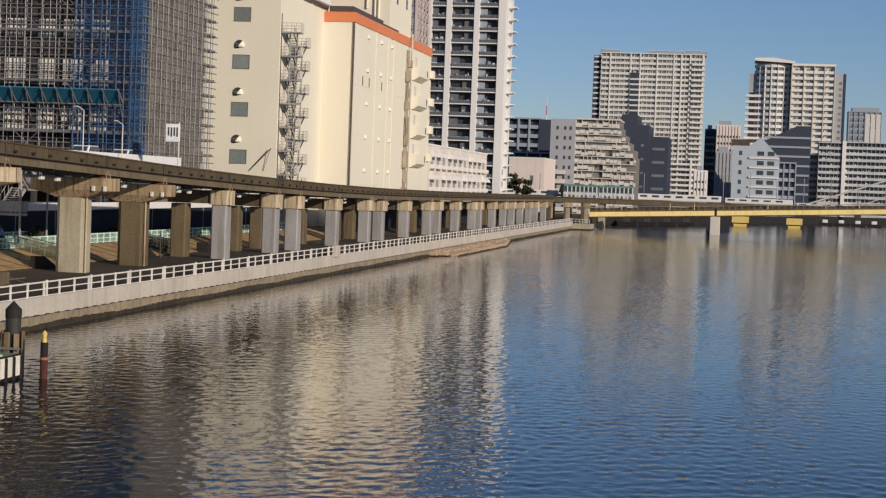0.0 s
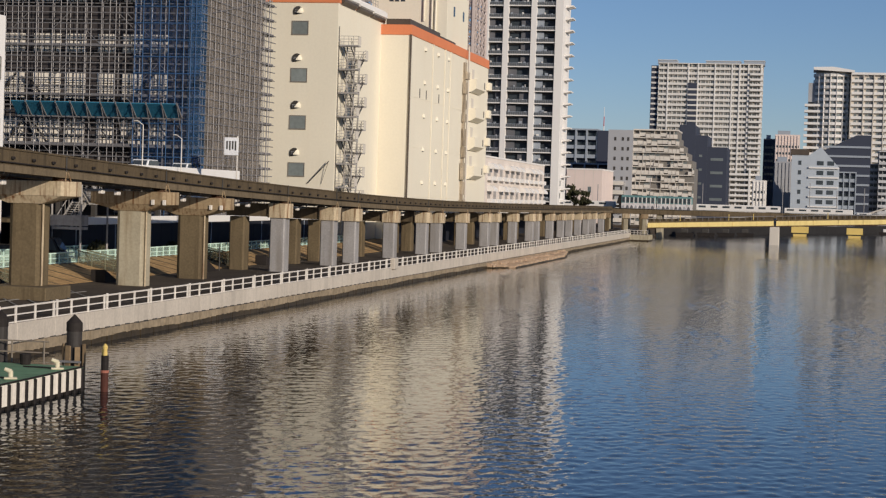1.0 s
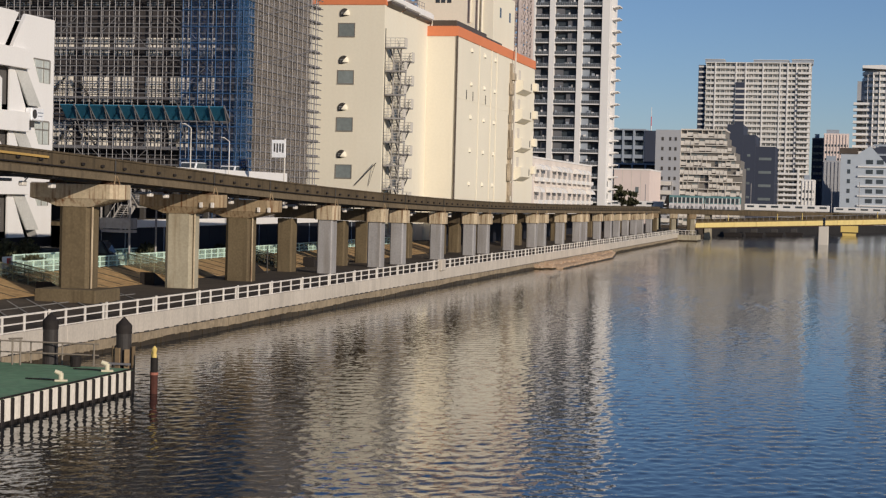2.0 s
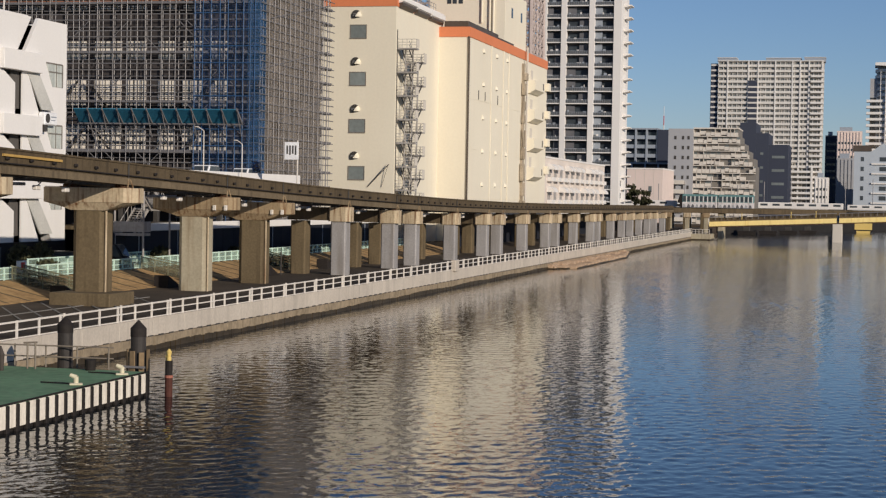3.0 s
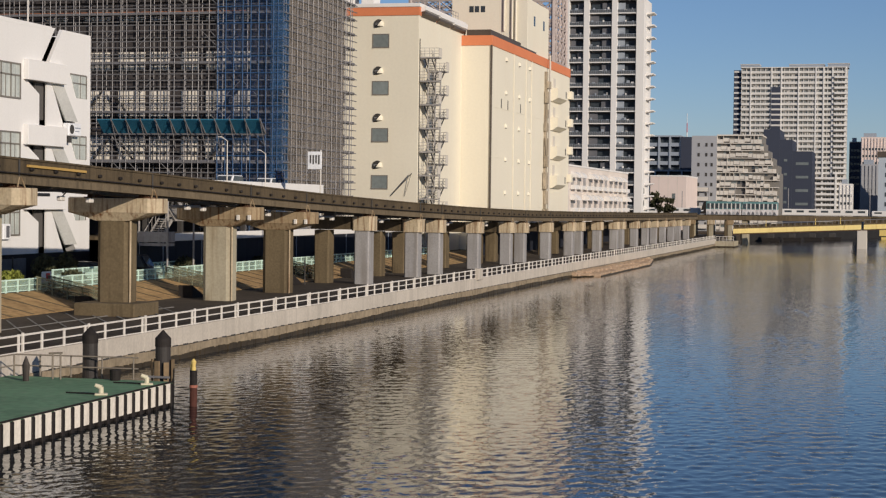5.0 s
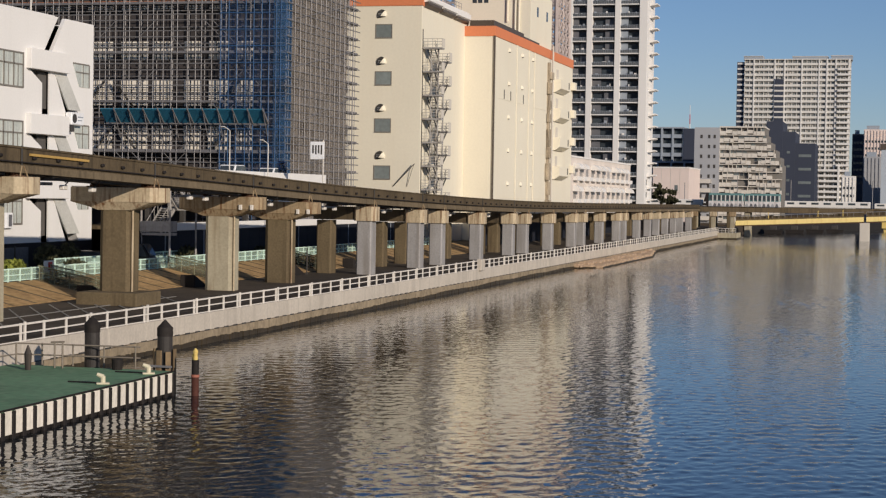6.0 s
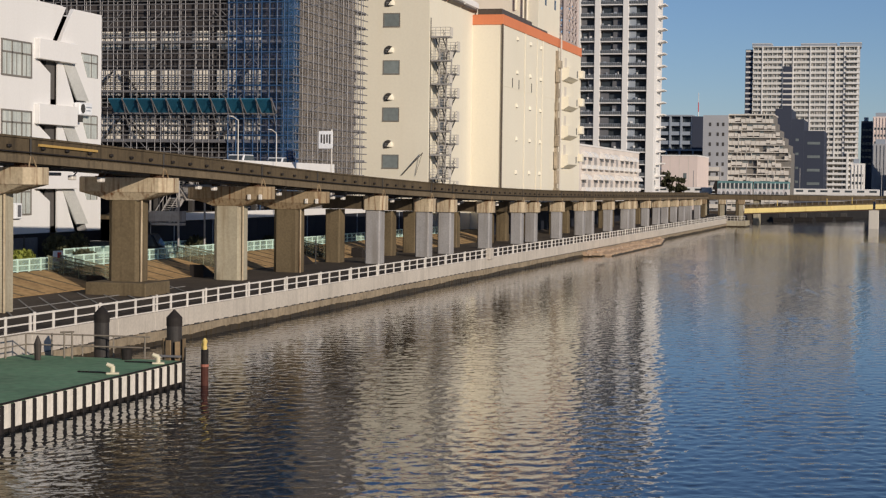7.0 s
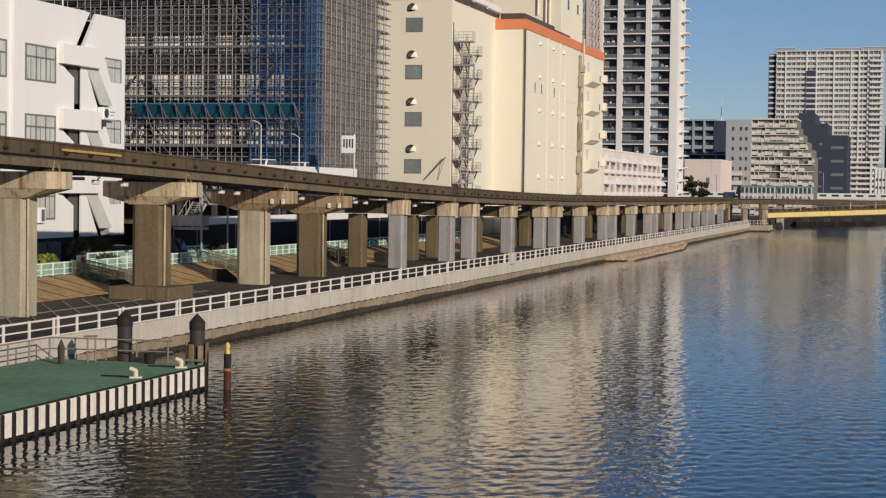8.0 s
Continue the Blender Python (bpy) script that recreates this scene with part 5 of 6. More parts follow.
# tall block just past the warehouse
def tall_block():
    root = thing("apartment_tower", "tall white apartment tower with dark recessed balconies", "building", (-59.6, 430, 3.05))
    floors, f = 19, 2.98
    h = floors * f + 0.2
    # Back wall is coloured nearly black for the shade in the bays.
    part("wall", blocks((-19.5, -0.02, 1.8, 13, 0, h)), surface("balcony wall darkened for shade", (0.065, 0.06, 0.06), 0.85), root)
    bays = [(-17.5, -14.0), (-12.6, -7.1), (-5.7, -1.1)]
    for a, b in ((-19.5, -17.5), (-14.0, -12.6), (-7.1, -5.7), (-1.1, 0.9)):
        part("pillar", bevelled(blocks((a, b, 0, 2.2, 0, h)), 0.05), FARWHITE, root)
    part("side_wall", blocks((-0.02, 0.9, 2.2, 13, 0, h)), FARWHITE, root)
    part("top_beam", blocks((-19.5, 0.9, -0.05, 13, h, h + 0.4)), FARWHITE, root)
    r = random.Random(8)
    for k in range(floors):
        for i, (a, b) in enumerate(bays):
            slab = blocks((a, b, 0.15, 1.8, f * k - 0.14, f * k + 0.12))
            part("balcony", slab, FARWHITE, root)
            bm = blocks((a, b, 0.2, 0.25, f * k + 0.2, f * k + 0.78))
            part("balcony_rail", bm, BALGLASS, root)
            bm = blocks((a, b, 0.16, 0.28, f * k + 0.86, f * k + 0.93))
            for q in range(int((b - a) / 0.55)):
                box(bm, a + 0.55 * q, a + 0.55 * q + 0.06, 0.17, 0.2, f * k + 0.12, f * k + 0.86)
            part("handrail", bm, FARGREY, root)
            c = a + (b - a) * (0.0 if i == 2 else r.choice((0.02, 0.55)))
            part("screen", blocks((c, c + (b - a) * 0.38, 1.2, 1.3, f * k + 0.2, f * k + 2.55)), FARGREY if i == 2 else DARKWALL, root)
            part("window", blocks((a + 0.3, b - 0.3, 1.72, 1.8, f * k + 0.3, f * k + 2.3)), DARKGLASS, root)
            for q in range(r.randrange(2, 6)):
                x, wide = r.uniform(a + 0.2, b - 0.9), r.uniform(0.15, 0.7)
                zz = r.uniform(0.3, 1.1)
                part("washing", blocks((x, x + wide, 0.5, 1.0, f * k + zz, f * k + zz + r.uniform(0.15, 0.6))), FARWHITE if r.random() < 0.5 else FARGREY, root)
    # side balconies with slanted brackets
    lip = prism(bmesh.new(), [(0.9, -0.1), (2.7, 0.25), (2.7, 0.5), (0.9, 0.5)], "y", 4, 9)
    lip = mesh("side_balcony", lip, FARWHITE)
    pane = mesh("side_window", blocks((0.88, 0.95, 2.6, 3.8, 0.9, 2.2)), GREYGLASS)
    for k in range(1, floors):
        put("side_balcony", lip, root, (0, 0, f * k))
        if k < 4:
            put("side_window", pane, root, (0, 0, f * k))


tall_block()


def low_pink():
    root = thing("pink_house", "low pale pink building with rows of small sills", "building", (-59.0, 330, 3.05))
    h = 14.1
    part("wall", bevelled(blocks((-16, 0, 0, 78, 0, h)), 0.04), surface("cream pink render", (0.68, 0.60, 0.53), 0.8, vary=0.06), root)
    part("coping", blocks((-16.1, 0.12, -0.1, 78.1, h, h + 0.35)), FARWHITE, root)
    pane = mesh("window", blocks((-0.02, 0.05, 0, 3.0, 0, 1.9)), surface("dusty window glass", (0.34, 0.31, 0.29), 0.3, vary=0.3, bump=0.0))
    # quarter-round awning over each window, box sill under it
    arc = [(0.02 + 1.5 * math.cos(radians(q)), 1.5 + 1.15 * math.sin(radians(q))) for q in range(0, 91, 18)]
    bm = prism(bmesh.new(), [(0.02, 1.5)] + arc, "y", -0.6, 3.6)
    awning = mesh("awning", bm, FARWHITE)
    sill = mesh("sill", bevelled(blocks((0.02, 1.0, -0.6, 3.6, -0.75, 0.05)), 0.04), FARWHITE)
    for k in range(3):
        for i in range(11):
            at = (0, 3 + 6.8 * i, 1.9 + 4.3 * k)
            put("window", pane, root, at)
            put("sill", sill, root, at)
            if (i * 5 + k * 3) % 4:
                put("awning", awning, root, at)


low_pink()
house = thing("pink_hall", "low pale pink hall with flat roof", "building", (-68.6, 520, 2.4))
part("wall", bevelled(blocks((0, 10.6, 0, 30, 0, 16.2)), 0.05), PINK, house)
part("coping", blocks((-0.1, 10.7, -0.1, 30, 16.2, 16.6)), FARWHITE, house)
for k in range(3):
    part("seam", blocks((2.5 + 2.7 * k, 2.6 + 2.7 * k, -0.04, 0, 0, 16.2)), FARTILE, house)
part("window", blocks((6.4, 7.4, -0.04, 0.02, 9.5, 11.3)), GREYGLASS, house)

r = balcony_house("dark_block", "dark blue apartment block with pale balcony frames", -80.0, -69.0, 600, 20, 33.4, 10, 3, NAVY, FARGREY, DARKGLASS, deep=1.6, pillar=0.6)
part("stair_shaft", blocks((11, 14.6, -0.5, 16, 0, 31.0)), NAVY, r, "dark plain shaft")
annex = balcony_house("brown_annex", "low brown grey annex with long ledges", -80.0, -62.5, 585, 12, 21.5, 6, 4, SITEWALL, FARGREY, DARKGLASS, deep=1.0)
mast = thing("red_white_mast", "thin red and white broadcast mast", "mast", (-71.5, 640, 2.4))
for k in range(5):
    part("segment", rod(bmesh.new(), (0, 0, 24 + 3.4 * k - (24 if k == 0 else 0)), (0, 0, 27.4 + 3.4 * k), 0.3 - 0.05 * k, 8), RED if k % 2 else FARWHITE, mast)

# terraced house with a plain end wall
terrace = thing("terraced_apartments", "stepped grey apartment house with checkered balconies", "building", (-61.0, 560, 2.4))
part("end_block", blocks((0, 7.8, 0, 20, 0, 29.8)), GREYWALL, terrace)
pane = mesh("window", blocks((-0.35, 0.35, -0.06, 0.02, 0, 1.1)), DARKSTEEL)
for k in range(9):
    for x in (2.2, 4.6, 6.3):
        put("window", pane, terrace, (x, 0, 1.6 + 3.1 * k))
floors = 13
f = 29.8 / floors
rnd = random.Random(21)
CHECK = surface("warm grey balcony front", (0.63, 0.58, 0.51), 0.75, coarse=0.1, vary=0.12, piece=0.3)
# Wall behind the balconies, its colour darkened for the shade in the recess.
SHADEWALL = surface("brown grey wall darkened for recess shade", (0.19, 0.175, 0.155), 0.8, vary=0.2)
for k in range(floors):
    right = min(27.2, 21.6 + max(0, 11.5 - k) * 1.44)
    z = f * k
    part("storey", blocks((7.8, right, 1.5, 20, z, z + f)), SHADEWALL, terrace)
    x = 7.8
    dark_run = 0
    while x < right - 0.6:
        wide = min(rnd.choice((1.0, 1.25, 1.5, 1.9)), right - x)
        low = rnd.choice((0.0, 0.0, 0.15, 0.4))
        dark_run = dark_run - 1 if dark_run > 0 else (2 if rnd.random() < 0.07 else 0)
        bm = blocks((x, x + wide, 0.6, 1.5, z - 0.12, z + 0.12))
        if not dark_run:
            box(bm, x + 0.05, x + wide - 0.06, 0.45 + 0.25 * rnd.random(), 1.5, z + 0.12 + low, z + 1.2 + low)
            if rnd.random() < 0.45:
                box(bm, x, x + 0.14, 0.6, 1.5, z, z + f)
        cell = part("balcony", bm, CHECK, terrace)
        if rnd.random() < 0.6:
            part("window", blocks((x + 0.15, x + wide - 0.15, 1.44, 1.5, z + 1.1 + low * 0.4, z + 2.1)), GREYGLASS if not dark_run else DARKGLASS, cell)
        x += wide
part("roof_edge", blocks((7.8, 21.8, 0.4, 20, 29.8, 30.2)), CHECK, terrace)
annex_row = mesh("side_balcony", blocks((0, 5.2, -1.1, 0, 0, 1.0), (0, 5.2, -1.1, 0, -0.25, 0)), CHECK)
for k in range(5):
    put("side_balcony", annex_row, terrace, (0.4, 0, 1.0 + 2.9 * k))

# Dark blue here is shade put into the walls of the office.
dark = thing("shaded_office", "office in stepped blocks, dark blue for shade", "building", (-48.5, 700, 2.4))
part("tall_block", blocks((0, 6.2, 0, 30, 0, 38)), NAVY, dark)
part("middle_block", blocks((6.2, 11, 0.4, 30, 0, 34)), NAVY, dark)
part("low_block", blocks((11, 18.6, 1, 30, 0, 29.6)), NAVY, dark)
pane = mesh("window", blocks((-0.6, 0.6, -0.08, 0.02, 0, 0.9)), GREYGLASS)
for k in range(5):
    put("window", pane, dark, (8.5, 0.4, 4 + 5.4 * k))
    put("window", mesh("window", blocks((-2.4, 2.4, -0.08, 0.02, 0, 1.0)), GREYGLASS), dark, (14.8, 1, 3.5 + 5.2 * k))

# great slab tower
TOWERWALL = surface("beige grey tower wall", (0.42, 0.385, 0.34), 0.75, coarse=0.03, vary=0.08)
TOWERRAIL = surface("pale tower balcony", (0.68, 0.65, 0.60), 0.7, coarse=0.03, vary=0.06)
tower = balcony_house("apartment_tower", "very tall light grey apartment tower with flat roof", -86.0, -26.0, 1050, 26, 91.5, 29, 22, TOWERWALL, TOWERRAIL, GREYGLASS, deep=1.25, pillar=0.3, proud=-0.5, rail_part=0.42)
# Navy on this end paints the tower's shaded side.
part("side_core", blocks((-4.6, 0, 2, 26, 0, 88)), NAVY, tower, "end darkened for shade")
bands = bmesh.new()
for k in range(29):
    box(bands, -4.4, -0.2, 1.7, 2, 3.07 * k + 0.6, 3.07 * k + 1.6)
tagged(part("end_balcony", bands, TOWERGREY, tower), kind="stuff")
for x in (5.0, 17.0, 22.6, 32.4, 42.2, 46.6, 51.6, 59.0):
    part("white_rib", blocks((x, x + 0.8, -0.35, 0.1, 0, 89.5)), FARWHITE, tower)
rnd = random.Random(31)
bits = bmesh.new()
for k in range(28):
    for i in range(22):
        if rnd.random() < 0.5:
            x = 2.73 * i + rnd.uniform(0.3, 1.6)
            box(bits, x, x + rnd.uniform(0.3, 1.0), 0.5, 1.1, 3.07 * k + 1.1, 3.07 * k + rnd.uniform(1.6, 2.6))
tagged(part("balcony_screen", bits, FARTILE, tower, "pale screens on the balconies"), kind="stuff")
bands = bmesh.new()
for k in range(9):
    box(bands, 38.5, 54.0, -2.6, 0.2, 3.07 * k + 0.1, 3.07 * k + 1.35)
tagged(part("low_balcony", bands, FARWHITE, tower, "deep white balconies of the lower storeys"), kind="stuff")
part("low_shaft", blocks((54.2, 55.4, -2.6, 0.2, 0, 28)), FARWHITE, tower)
bands = bmesh.new()
for k in range(28):
    box(bands, 53.0, 60.6, -1.4, 0.2, 3.07 * k + 0.1, 3.07 * k + 1.3)
tagged(part("end_balcony", bands, FARWHITE, tower), kind="stuff")
# Navy block paints the shaded strip of the facade.
part("lift_shaft", blocks((17.4, 22.6, -0.6, 2, 42, 78)), NAVY, tower, "dark strip painted for the shaded shaft")
for k in range(11):
    part("shaft_band", blocks((17.2, 22.8, -0.9, -0.4, 43.0 + 3.07 * k, 44.0 + 3.07 * k)), TOWERGREY, tower)
for x, w, h in ((-1, 11, 2.2), (27, 20, 2.0), (49, 12, 2.4)):
    part("roof_house", blocks((x, x + w, 4, 16, 89.2, 89.2 + h)), FARGREY, tower)
    part("roof_canopy", blocks((x - 0.2, x + w + 0.2, 3.6, 17, 89.2 + h, 89.5 + h)), TOWERGREY, tower)

# rounded tower
rt = thing("rounded_tower", "tall cream apartment tower with rounded corner balconies", "building", (1.0, 900, 2.4))
part("slab_wall", blocks((20, 41, 3, 24, 0, 73.5)), FARTILE, rt)
part("end_wall", blocks((41, 46.4, 5, 24, 0, 70)), GREYWALL, rt, "plain grey end wall")
part("dark_edge", blocks((45.4, 46.6, 4.8, 24, 0, 70.2)), NAVY, rt)
bm = bmesh.new()
bmesh.ops.create_cone(bm, cap_ends=True, segments=40, radius1=8.8, radius2=8.8, depth=75, matrix=Matrix.Translation((11.6, 12, 37.5)) @ Matrix.Diagonal((1, 0.9, 1, 1)))
part("round_wall", bm, TOWERWALL, rt)
part("back_wall", blocks((-0.5, 12, 12, 24, 0, 60)), FARTILE, rt)
f = 3.02
bm = bmesh.new()
bmesh.ops.create_cone(bm, cap_ends=True, segments=40, radius1=9.9, radius2=9.9, depth=1.5, matrix=Matrix.Translation((11.6, 12, 0.6)) @ Matrix.Diagonal((1, 0.9, 1, 1)))
ring = mesh("round_balcony", bm, FARWHITE)
flat = mesh("balcony", blocks((20.3, 40.8, 1.6, 3, 0, 1.4)), FARWHITE)
wing = mesh("wing_balcony", blocks((-2.2, 6, 5, 12, 0, 1.2)), FARWHITE)
pane = mesh("window", blocks((-0.7, 0.7, -0.1, 0.0, 1.4, 2.7)), GREYGLASS)
put("round_balcony", ring, rt, (0, 0, f * 24 + 0.3))
for k in range(24):
    put("round_balcony", ring, rt, (0, 0, f * k + 0.3))
    put("balcony", flat, rt, (0, 0, f * k + 0.3))
    if k < 20:
        put("wing_balcony", wing, rt, (0, 0, f * k + 0.3))
    for i in range(7):
        put("window", pane, rt, (22.4 + 2.75 * i, 3, f * k))
    if k < 22:
        put("window", pane, rt, (44.0, 5, f * k))
for x in (20, 26.0, 31, 36, 41):
    part("rib", blocks((x - 0.22, x + 0.22, 1.3, 3, 0, 73.8)), FARTILE, rt)
round_pane = mesh("round_window", blocks((-0.9, 0.9, -0.12, 0.12, 1.4, 2.75)), GREYGLASS)
fin = mesh("partition", blocks((-0.12, 0.12, -1.3, 0.3, 0, 74)), FARWHITE)
for i in range(9):
    a = radians(-165 + 18.75 * i)
    for k in range(24):
        put("round_window", round_pane, rt, (11.6 + 8.75 * math.cos(a), 12 + 7.9 * math.sin(a), f * k), math.degrees(a) + 90)
    b = a + radians(9.4)
    put("partition", fin, rt, (11.6 + 8.8 * math.cos(b), 12 + 7.92 * math.sin(b), 0), math.degrees(b) + 90)
part("side_block", blocks((-0.6, 6, 8, 22, 60, 69.5)), GREYWALL, rt, "plain grey upper block")
bm = prism(bmesh.new(), [(1.6, 75.6), (21.5, 74.6), (21.5, 75.6), (11, 77.2), (1.6, 76.9)], "y", 1.0, 22)
part("roof_drum", bm, FARWHITE, rt, "white slanted roof rim")
part("roof_slab", blocks((20, 41.4, 1.2, 24, 73.5, 74.6)), FARWHITE, rt)

# right-hand group
FLATGREY = surface("pale grey balcony front", (0.50, 0.50, 0.51), 0.75, fine=1.2, coarse=0.2, vary=0.25)
FLATWALL = surface("blue grey recessed wall", (0.15, 0.155, 0.17), 0.8, vary=0.12)
def long_flats(label, x0, x1, y, z1, floors, bays, seed):
    """A long block of flats: railed balconies on each storey with partitions, screens and washing."""
    root = balcony_house("apartment_block", label, x0, x1, y, 14, z1, floors, bays, FLATWALL, FLATGREY, DARKGLASS, deep=1.5, pillar=0.12, proud=-0.4, rail_part=0.4)
    r = random.Random(seed)
    f, w = (z1 - 2.4) / floors, x1 - x0
    bm = bmesh.new()
    for k in range(floors):
        for i in range(int(w / 1.3)):
            if r.random() < 0.35:
                x, z = 1.3 * i + r.uniform(0.1, 0.6), f * k
                wide, tall = r.uniform(0.3, 1.1), r.uniform(0.12, 0.35) * f
                box(bm, x, x + wide, r.uniform(0.5, 1.2), 1.4, z + f * 0.3, z + f * 0.3 + tall)
    tagged(part("screen", bm, FARWHITE, root, "pale screens and washing"), kind="stuff")
    return root
near_flats = long_flats("long grey apartment block with dark balconies", 33.0, 43.6, 832, 35.9, 12, 6, 1)
long_flats("long grey apartment block with dark balconies", 45.0, 72.0, 834, 36.4, 12, 14, 2)
long_flats("lower grey apartment block with dark balconies", 25.6, 32.9, 836, 30.0, 10, 4, 3)
long_flats("lower grey apartment block with dark balconies", 19.0, 25.5, 835, 24.0, 8, 3, 4)
part("lift_shaft", blocks((10.5, 12.2, -0.8, 8, 0, 34.6)), FARWHITE, near_flats, "white vertical shaft")
gab = thing("gabled_house", "pale blue white gabled building", "building", (-5.2, 720, 1.0))
gab.scale = (1.2, 1.2, 1.2)
part("wall", prism(bmesh.new(), [(0, 0), (15.5, 0), (15.5, 20.5), (9.4, 27.2), (5.6, 24.5), (0, 24.5)], "y", 0, 18), surface("pale blue render", (0.42, 0.46, 0.50), 0.8, vary=0.06), gab)
part("roof", blocks((-0.4, 5.6, -0.3, 18, 24.5, 26.4)), BRONZE, gab, "dark flat roof")
for k in range(7):
    for x in (2.2, 8.2, 11.6):
        part("window", blocks((x, x + (1.0 if x < 3 else 2.2), -0.06, 0.02, 2 + 3.2 * k, 3.4 + 3.2 * k)), DARKGLASS, gab)
    part("ledge", blocks((5.6, 15.4, -0.5, 0, 0.9 + 3.2 * k, 1.4 + 3.2 * k)), FARWHITE, gab)
blue = thing("navy_block", "dark blue glazed office block behind flats", "building", (6.9, 800, 0.7))
blue.scale = (1.25, 1.25, 1.25)
part("wall", prism(bmesh.new(), [(0, 0), (17, 0), (17, 33), (12, 33), (0, 27)], "y", 0, 20), NAVY, blue)
for k in range(9):
    part("ledge", blocks((1, 16.8, -0.4, 0, 2 + 3.3 * k, 2.7 + 3.3 * k)), FARGREY, blue)
sl = balcony_house("navy_block", "low dark blue block with square windows", 6.0, 20.2, 730, 12, 23.9, 6, 6, NAVY, FARGREY, DARKGLASS, deep=0.8, pillar=0.4)
glassy = balcony_house("glass_tower", "blue grey glass office tower", 60.5, 79.5, 1100, 20, 63.5, 17, 6, FARGREY, FARGREY, GREYGLASS, deep=0.4, pillar=0.5)
part("crown", blocks((2, 18, 3, 16, 61, 64)), FARGREY, glassy)
part("bright_end", blocks((9.5, 19, -0.3, 1, 0, 60)), TOWERGREY, glassy)
mixed = [("office_block", "dark grey blue office block far off", -21.0, -15.4, 920, 44.0, NAVY), ("office_block", "pinkish ribbed office block far off", -15.0, -2.8, 900, 45.5, PINK), ("office_block", "pale grey blank block far off", -12.6, -4.0, 760, 28.6, GREYWALL), ("office_block", "small white stepped house far off", -22.5, -16.5, 800, 21.0, FARWHITE)]
for name, label, a, b, y, z1, m in mixed:
    ob = thing(name, label, "building", (a, y, 2.4))
    part("wall", blocks((0, b - a, 0, 16, 0, z1 - 2.4)), m, ob)
    part("roof_box", blocks((1.2, (b - a) * 0.6, 3, 9, z1 - 2.4, z1 - 0.4)), FARGREY, ob)
    n = int((b - a) / 1.5)
    for i in range(n):
        part("rib", blocks((1.5 * i + 0.3, 1.5 * i + 0.75, -0.3, 0, 3, z1 - 3)), m, ob)
    for k in range(int((z1 - 6) / 3.4)):
        part("window_strip", blocks((0.5, b - a - 0.5, -0.06, 0.02, 3.4 * k + 2.6, 3.4 * k + 3.7)), DARKGLASS if m is not GREYWALL else GREYWALL, ob)

# ---- bridges over the far end ----
bridge = thing("yellow_bridge", "faded yellow steel girder bridge over the canal", "bridge", (-38, 446, 0))
def rising(x):
    return 4.25 + 0.0475 * x
for a, b in ((0, 31.0), (31.6, 85), (85.6, 120)):
    v = [(a, rising(a) - 0.95), (b, rising(b) - 0.95), (b, rising(b) + 0.2), (a, rising(a) + 0.2)]
    girder = part("girder", prism(bmesh.new(), v, "y", 0, 0.4), PALEYELLOW, bridge)
    v = [(a, rising(a) - 1.2), (b, rising(b) - 1.2), (b, rising(b) - 0.95), (a, rising(a) - 0.95)]
    part("lower_flange", prism(bmesh.new(), v, "y", 0.2, 0.7), RUST, girder)
    v = [(a, rising(a) + 0.2), (b, rising(b) + 0.2), (b, rising(b) + 0.55), (a, rising(a) + 0.55)]
    part("deck", prism(bmesh.new(), v, "y", 0.3, 8), CONCRETE, bridge)
    bm = bmesh.new()
    for k in range(int((b - a) / 1.5)):
        x = a + 1.5 * k
        box(bm, x, x + 0.09, 0.35, 0.45, rising(x) + 0.4, rising(x) + 1.45)
    prism(bm, [(a, rising(a) + 1.35), (b, rising(b) + 1.35), (b, rising(b) + 1.5), (a, rising(a) + 1.5)], "y", 0.33, 0.47)
    part("railing", bm, STEEL, bridge)
    kerb = [(a, rising(a) + 0.55), (b, rising(b) + 0.55), (b, rising(b) + 1.15), (a, rising(a) + 1.15)]
    part("side_pipe", prism(bmesh.new(), kerb, "y", 0.9, 1.2), BEAM, bridge, "brown service pipe along the deck")
    for k in range(int((b - a) / 6)):
        x = a + 3 + 6 * k
        part("stiffener", blocks((x, x + 0.12, -0.08, 0.0, rising(x) - 0.95, rising(x) + 0.2)), PALEYELLOW, girder)
for x, w in ((31.2, 1.2), (85.3, 1.2)):
    part("pier", bevelled(blocks((x - w, x + w, 0.2, 7, -2, rising(x) - 1.2)), 0.1), FARTILE, bridge, "pale concrete pier")
for x in (8, 20, 26, 44, 58, 66):
    part("lamp_post", rod(bmesh.new(), (x, 0.4, rising(x) + 0.4), (x, 0.4, rising(x) + 2.1), 0.1, 6), YELLOW, bridge)
viaduct = thing("railway_viaduct", "brown railway viaduct on concrete piers", "viaduct", (-90, 484, 0))
part("girder", blocks((0, 170, 0, 9, 6.35, 7.8)), BEAM, viaduct)
part("ledge", blocks((0, 170, -0.5, 0, 7.4, 7.8)), CONCRETE, viaduct)
for k in range(11):
    part("pier", bevelled(blocks((4 + 4.7 * k, 5.5 + 4.7 * k, 0.5, 8.5, -2, 6.35)), 0.1), PALECOLUMN if k % 3 == 1 else CONCRETE, viaduct)
for k in range(16):
    xm = 34 + 7.2 * k
    if xm < 166:
        part("catenary_mast", rod(bmesh.new(), (xm, 8, 7.8), (xm, 8, 14.2 + (k % 3)), 0.11, 6), STEEL, viaduct)
